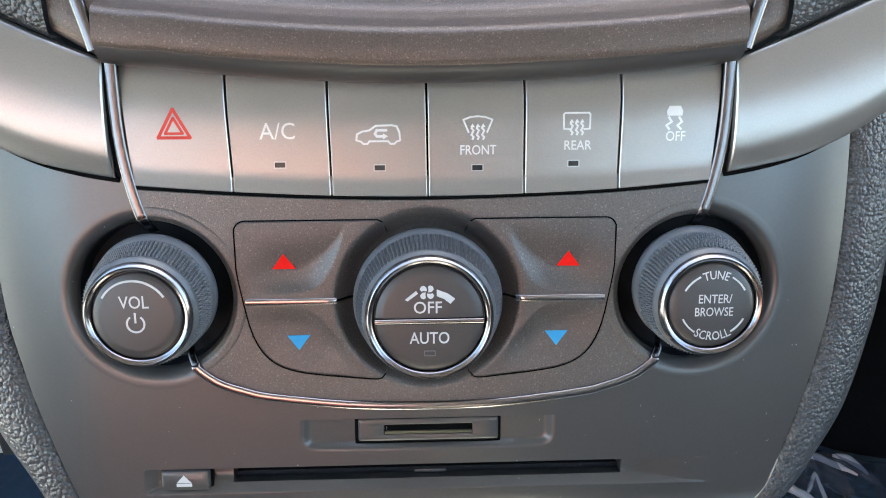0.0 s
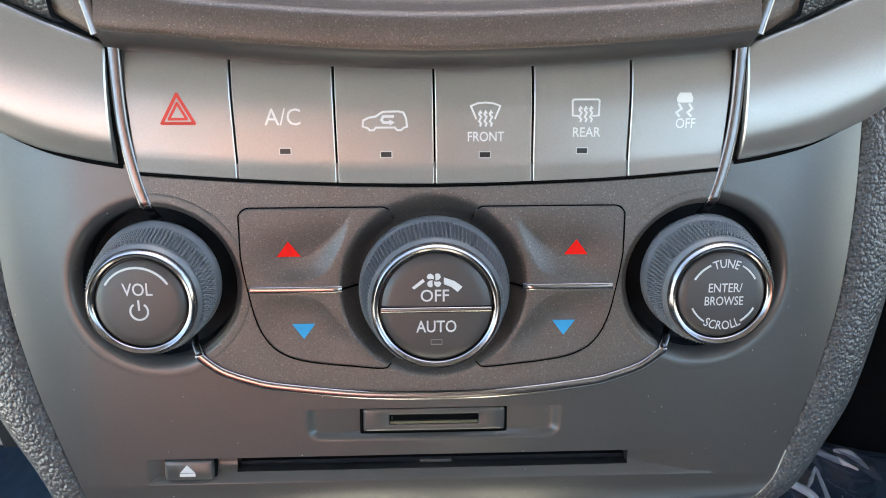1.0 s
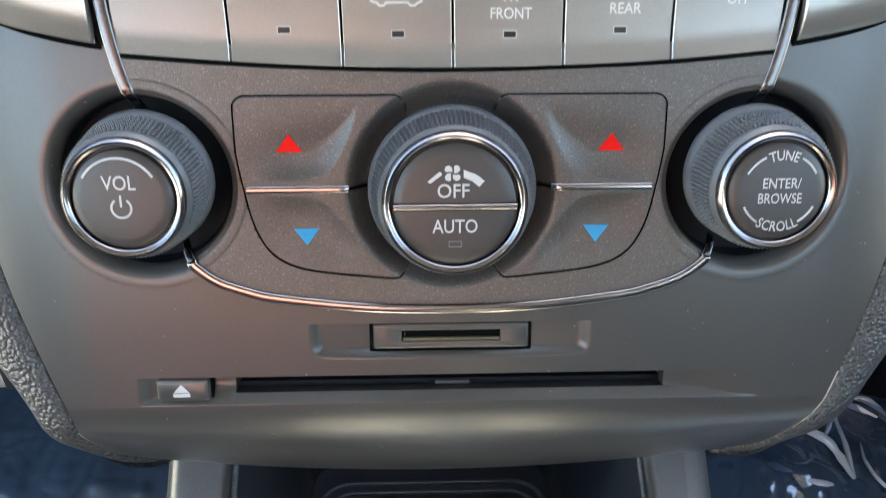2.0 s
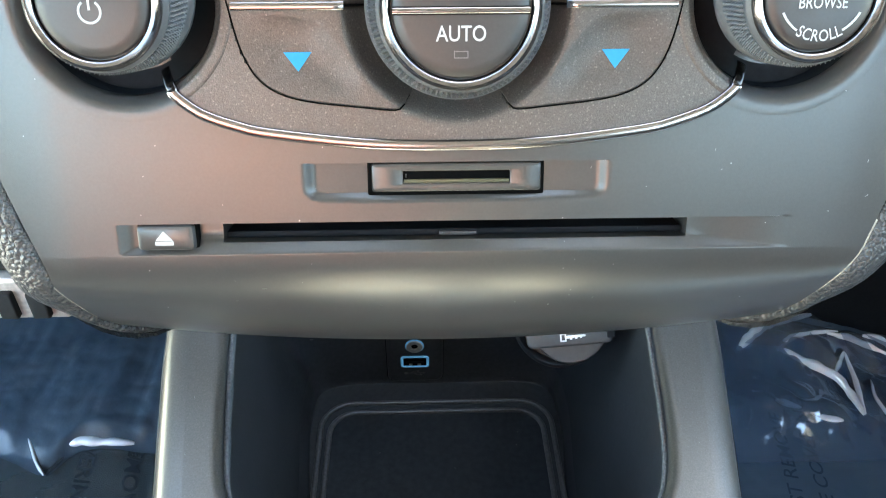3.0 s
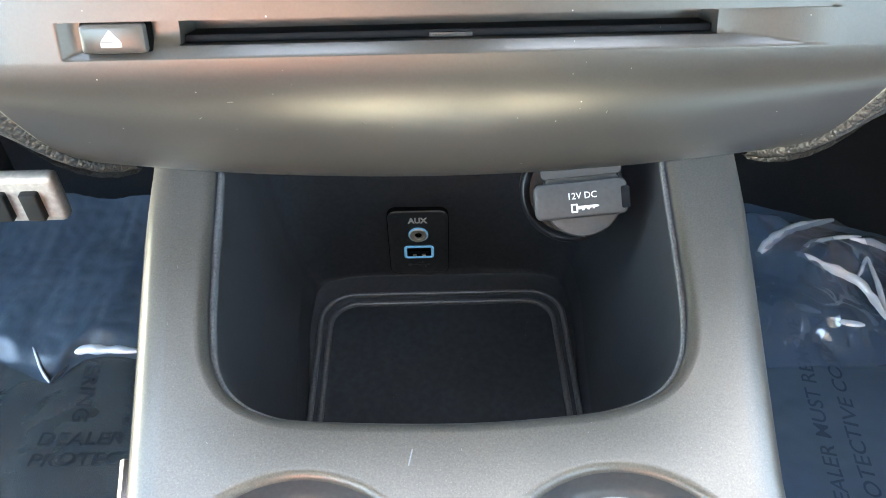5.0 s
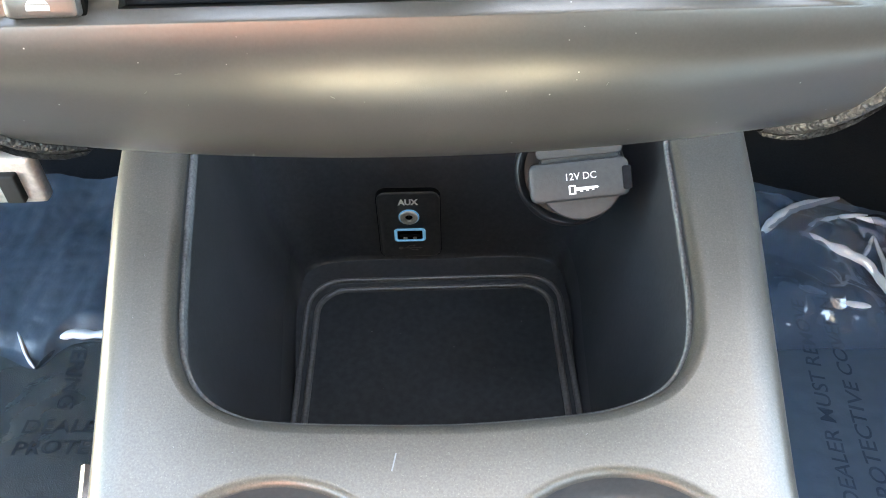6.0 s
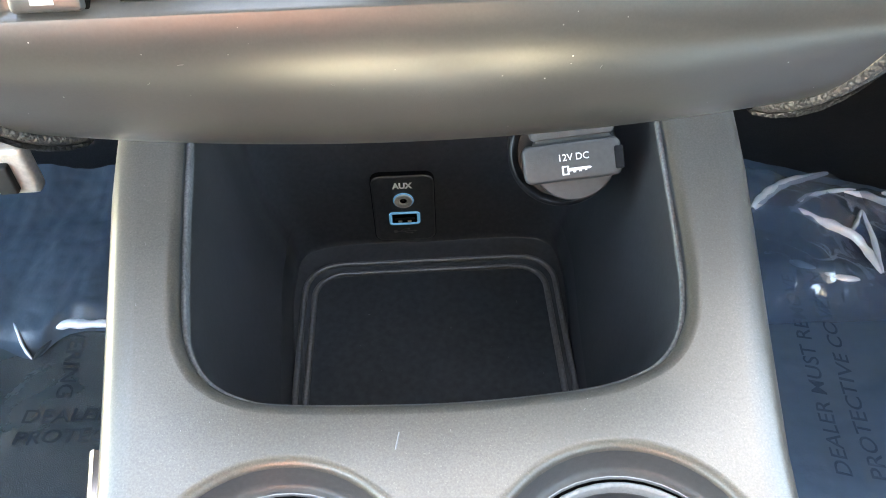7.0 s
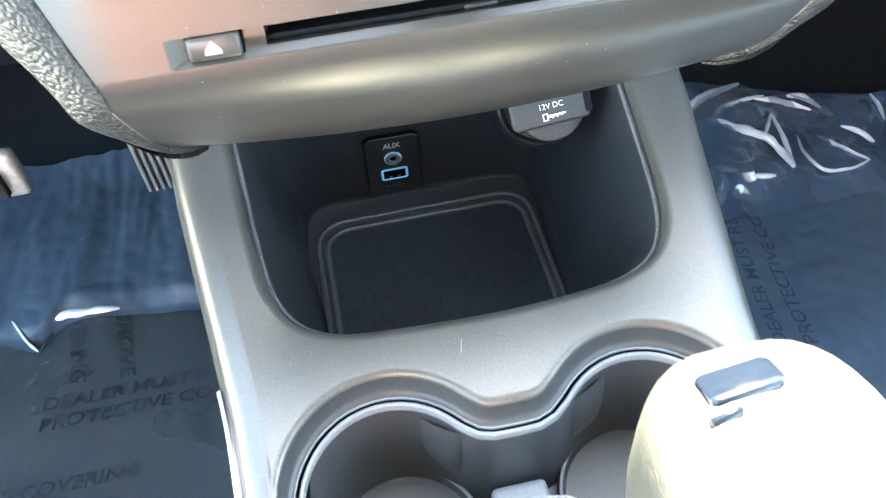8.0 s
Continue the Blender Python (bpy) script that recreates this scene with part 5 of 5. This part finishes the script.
# ---- protective film on the floor ----
def film_height(x, y):
    """The lie of the film over the carpet: slow swells, long wrinkles and fine creases."""
    p = Vector((x * 4, y * 4, 3.0 if x > 0 else 7.0))
    h = 0.012 * noise.noise(p) + 0.005 * abs(noise.noise(p * 2.7)) + 0.003 * abs(noise.noise(p * 6.3)) + 0.0012 * abs(noise.noise(p * 14.0))
    return -0.036 + h + 0.5 * max(0, y - 0.62) ** 1.3


def film(name, label, x0, x1, y0, far, mat_):
    """A sheet of film on a footwell's floor, up to the line far(x)."""
    ob = thing(name, label, "plastic film", ((x0 + x1) / 2, (y0 + far((x0 + x1) / 2)) / 2, -0.04))
    verts = [Vector((x, y, film_height(x, y))) for x in span(x0, x1, 200) for y in span(y0, far(x), 260)]
    mesh_part("sheet", verts, grid(200, 260), mat_, ob, "bluish wrinkled film", angle=80)
    return ob


def loose_layer(ob, x0, x1, near, far, lift, mat_, label, nx=170, ny=130):
    """A second, loose layer of film that billows over the first; lift(x, y, u, w) is its rise at the shares u across and w away."""
    verts = []
    for i in range(nx):
        u = i / (nx - 1)
        x = x0 + (x1 - x0) * u
        for j in range(ny):
            w = j / (ny - 1)
            y = near(x) + (far(x) - near(x)) * w
            verts.append(Vector((x, y, film_height(x, y) + 0.0015 + lift(x, y, u, w))))
    return mesh_part("loose_layer", verts, grid(nx, ny), mat_, ob, label, angle=80)


def fold(ob, line, wide, tall, rise, mat_, label="folded film edge, whitened to paint its sky glint", lean=0.0):
    """A pinched fold: a rounded ridge along a line on the film, which thins out at both ends."""
    pts = spline(line, 10)
    verts, k = [], 9
    for i, q in enumerate(pts):
        d = pts[min(i + 1, len(pts) - 1)] - pts[max(i - 1, 0)]
        d = d / (np.hypot(*d) or 1)
        f = 0.12 + 0.88 * math.sin(math.pi * (i + 0.3) / (len(pts) - 0.4)) ** 0.5
        f *= 0.85 + 0.3 * noise.noise(Vector((q[0] * 90, q[1] * 90, 0.4)))
        z = film_height(q[0], q[1]) + rise
        for j in range(k):
            c = math.pi * j / (k - 1)
            o, up = -math.cos(c) * wide / 2 * f, math.sin(c) * tall * f
            verts.append(Vector((q[0] - d[1] * (o + lean * up), q[1] + d[0] * (o + lean * up), z + up)))
    return mesh_part("fold", verts, grid(len(pts), k), mat_, ob, label, angle=80)


def facet(ob, corners, rise, mat_, label):
    """A flat patch of tightly drawn film between folds: plan corners with their heights over the film, slightly bellied."""
    mid = np.mean([(x, y, h) for x, y, h in corners], axis=0)
    verts, faces, n = [], [], len(corners)
    for t in (1.0, 0.7, 0.4):
        for x, y, h in corners:
            q = mid + (np.array((x, y, h)) - mid) * t
            verts.append(Vector((q[0], q[1], film_height(q[0], q[1]) + rise + q[2] + 0.0012 * (1 - t))))
    for r in (0, 1):
        faces += [(r * n + i, r * n + (i + 1) % n, (r + 1) * n + (i + 1) % n, (r + 1) * n + i) for i in range(n)]
    faces.append(tuple(2 * n + i for i in range(n)))
    return mesh_part("drawn_patch", verts, faces, mat_, ob, label, angle=60)


def ramp_in(u, a=0.12):
    return step(0, a, u) * step(1, 1 - a, u)


left_film = film("floor_film", "bluish plastic floor film printed with warnings, driver's footwell", -0.72, -0.125, -0.3, lambda x: 0.70, SHADED_FILM)
seam_y = curve_fn([(-0.72, 0.52), (-0.50, 0.500), (-0.43, 0.490), (-0.385, 0.470), (-0.352, 0.455), (-0.335, 0.475), (-0.318, 0.484), (-0.27, 0.482), (-0.21, 0.476), (-0.125, 0.47)])


def billow(x, y, u, w):
    long_wrinkle = 0.007 * noise.noise(Vector((x * 26, y * 5, 2.0))) + 0.003 * abs(noise.noise(Vector((x * 60, y * 9, 5.0))))
    return step(0, 0.12, w) * (0.006 + long_wrinkle + 0.006 * math.sin(math.pi * min(1, w * 1.2)))


loose_layer(left_film, -0.70, -0.127, seam_y, lambda x: 0.695, billow, FILM, "loose film layer, hazed blue for reflected sky")
# Whitened ridges paint the gleam at the seam of the loose film.
fold(left_film, [(-0.343, 0.487), (-0.329, 0.492), (-0.314, 0.491), (-0.280, 0.490)], 0.014, 0.007, 0.004, GLINT_FILM, lean=-0.5)
fold(left_film, [(-0.400, 0.520), (-0.377, 0.492), (-0.362, 0.468), (-0.351, 0.455)], 0.005, 0.006, 0.002, GLINT_FILM)
fold(left_film, [(-0.351, 0.455), (-0.344, 0.468), (-0.339, 0.478)], 0.004, 0.004, 0.001, SHADED_FILM, "dull crease of the film")

right_film = film("floor_film", "bluish plastic floor film, crumpled at its far end, passenger's footwell", 0.125, 0.72, -0.3, lambda x: 0.668 - 0.28 * max(0.0, x - 0.33), BRIGHTENED_FILM)


def rumple(x, y, u, w):
    q = Vector((x * 22, y * 22, 1.7))
    return ramp_in(u) * step(0, 0.3, w) * step(1, 0.9, w) * (0.012 + 0.014 * noise.noise(q * 0.8) + 0.006 * abs(noise.noise(q * 1.9)))


loose_layer(right_film, 0.25, 0.60, lambda x: 0.46, lambda x: 0.655 - 0.26 * max(0.0, x - 0.33), rumple, CLEAR_FILM, "crumpled shiny layer of the film")
for wide, tall, rise, line in (
    (0.0120, 0.007, 0.012, [(0.318, 0.588), (0.330, 0.600), (0.347, 0.612), (0.368, 0.622), (0.408, 0.632)]),
    (0.0070, 0.005, 0.014, [(0.352, 0.580), (0.368, 0.594), (0.386, 0.602), (0.428, 0.608)]),
    (0.0085, 0.008, 0.014, [(0.352, 0.586), (0.372, 0.572), (0.400, 0.549), (0.408, 0.525), (0.410, 0.499)]),
    (0.0045, 0.006, 0.015, [(0.400, 0.549), (0.412, 0.564), (0.422, 0.579)]),
    (0.0045, 0.006, 0.015, [(0.422, 0.579), (0.419, 0.545), (0.411, 0.499)]),
    (0.0070, 0.007, 0.014, [(0.414, 0.604), (0.432, 0.599), (0.448, 0.589), (0.468, 0.575)]),
    (0.0060, 0.006, 0.014, [(0.452, 0.602), (0.468, 0.596), (0.480, 0.575)]),
    (0.0040, 0.004, 0.012, [(0.455, 0.541), (0.470, 0.517), (0.487, 0.488)]),
    (0.0035, 0.004, 0.012, [(0.437, 0.545), (0.432, 0.520), (0.438, 0.490), (0.461, 0.482), (0.487, 0.488)]),
    (0.0060, 0.005, 0.012, [(0.487, 0.545), (0.499, 0.530), (0.507, 0.512)]),
    (0.0035, 0.004, 0.012, [(0.545, 0.585), (0.540, 0.560), (0.535, 0.540)]),
    (0.0080, 0.003, 0.010, [(0.333, 0.523), (0.343, 0.519), (0.356, 0.514)]),
    (0.0070, 0.003, 0.009, [(0.362, 0.508), (0.374, 0.500), (0.390, 0.497)]),
):
    fold(right_film, line, wide * 1.25, tall, rise + 0.005, GLINT_FILM)
facet(right_film, [(0.402, 0.549, 0.004), (0.420, 0.574, 0.008), (0.411, 0.501, 0.002)], 0.014, CLEAR_FILM, "drawn triangle of clear film")
facet(right_film, [(0.441, 0.541, 0.008), (0.456, 0.540, 0.004), (0.485, 0.490, 0.002), (0.461, 0.484, 0.004), (0.439, 0.492, 0.008)], 0.012, CLEAR_FILM, "drawn leaf-shaped patch of clear film")

# Patches whose pale colour paints the sheen on the drawn film.
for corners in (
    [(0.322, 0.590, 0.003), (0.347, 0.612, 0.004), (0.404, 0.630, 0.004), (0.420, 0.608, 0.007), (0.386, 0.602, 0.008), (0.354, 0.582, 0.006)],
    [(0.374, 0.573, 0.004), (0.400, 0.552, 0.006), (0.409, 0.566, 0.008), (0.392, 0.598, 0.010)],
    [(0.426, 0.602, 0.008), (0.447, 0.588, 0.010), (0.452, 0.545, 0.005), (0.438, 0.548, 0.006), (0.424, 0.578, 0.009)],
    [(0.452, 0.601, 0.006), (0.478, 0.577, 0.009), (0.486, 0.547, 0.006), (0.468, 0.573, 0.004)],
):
    facet(right_film, corners, 0.018, SHEEN_FILM, "film patch coloured pale for its sheen")


def ink(body, x, y, length, size, turn, parent, mat_=INK):
    c, s = math.cos(radians(turn)), math.sin(radians(turn))
    lettering("printed_text", body, (0, length, 0, size), lambda a, b, h: Vector((x + a * c - b * s, y + a * s + b * c, film_height(x + a * c - b * s, y + a * s + b * c) + 0.0007)), mat_, parent, "black printed words", slant=0.15)


ink("DEALER MUST REMOVE", -0.342, 0.392, 0.205, 0.0125, 3, left_film)
ink("PROTECTIVE COVERING", -0.343, 0.372, 0.212, 0.0125, 3, left_film)
ink("DEALER MUST REMOVE", -0.30, 0.655, 0.24, 0.014, -85, left_film)
ink("PROTECTIVE COVERING", -0.342, 0.655, 0.24, 0.014, -85, left_film)
ink("PROTECTIVE COVERING", -0.47, 0.305, 0.212, 0.0125, 3, left_film)
ink("DEALER MUST REMOVE", 0.311, 0.309, 0.21, 0.0125, 82, right_film, FADED_INK)
ink("PROTECTIVE COVERING", 0.336, 0.303, 0.235, 0.0125, 82, right_film, FADED_INK)


# ---- lint and crumbs ----
def lint(name, spots, place, seed, label):
    """Loose pale specks and curled fibres lying on a face."""
    rnd = random.Random(seed)
    verts, faces = [], []
    for a0, a1, b0, b1, count, curl in spots:
        for _ in range(count):
            a, b, turn = rnd.uniform(a0, a1), rnd.uniform(b0, b1), rnd.uniform(0, 6.3)
            length, wide = (rnd.uniform(0.7, 1.7), 0.05) if rnd.random() < curl else (rnd.uniform(0.12, 0.3), rnd.uniform(0.08, 0.17))
            bend, n = rnd.uniform(-1.6, 1.6), 5
            o = len(verts)
            for k in range(n):
                q = turn + bend * k / n
                a, b = a + math.cos(q) * length / n, b + math.sin(q) * length / n
                s = (-math.sin(q) * wide, math.cos(q) * wide)
                verts += [place(a - s[0], b - s[1], 0.02), place(a, b, 0.16), place(a + s[0], b + s[1], 0.02)]
            faces += [(o + 3 * k + m, o + 3 * k + m + 1, o + 3 * k + m + 4, o + 3 * k + m + 3) for k in range(n - 1) for m in (0, 1)]
    ob = mesh_part(name, verts, faces, LINT, None)
    return tagged(ob, label, "lint", kind="stuff")


lint("lint", [(28, 104, -44, -20, 7, 0.6), (84, 106, -34, 10, 6, 0.6), (-95, -30, -44, -26, 3, 0.3)], lambda a, b, h: at(a, b, h - outer_fall(a) + (recess(a, b) if abs(b + 42.5) > 4.5 else -0.2)), 3, "pale lint and dust specks on the grey bezel")
lint("lint", [(-70, 80, -66, -49, 13, 0.3)], lambda a, b, h: at(a, b + sag(a, b), roll_w(b) + h), 8, "pale lint and dust specks on the rounded lower bezel")
lint("crumb", [(-90, 90, 141, 156, 6, 0.25), (-104, -97, 180, 250, 3, 0.2)], lambda a, b, h: Vector((a / 1000, b / 1000, top_z(b / 1000) + h / 1000)), 21, "pale crumbs and scratches on the grey console")
lint("crumb", [(-60, 52, 196, 322, 16, 0.3)], lambda a, b, h: Vector((a / 1000, b / 1000, 0.2059 + h / 1000)), 4, "pale crumbs on the rubber tray mat")

lint("crumb", [(-40.4, -40.0, -0.2, 0.1, 4, 0.0)], lambda a, b, h: Vector((a / 1000, 0.1698 - h / 1000, 0.4152 + b / 1000)), 2, "white crumb stuck under the rounded lower bezel")
scratch = [Vector((-0.0142 + dx + 0.0003 * k, 0.1445 + 0.0013 * k, top_z(0.1445 + 0.0013 * k) + (0.00012 if dx == 0 else 0.00002))) for k in range(5) for dx in (-0.00022, 0, 0.00022)]
tagged(mesh_part("scratch", scratch, grid(5, 3), EDGE, None), "short pale scratch on the grey console paint", "scratch", kind="stuff")
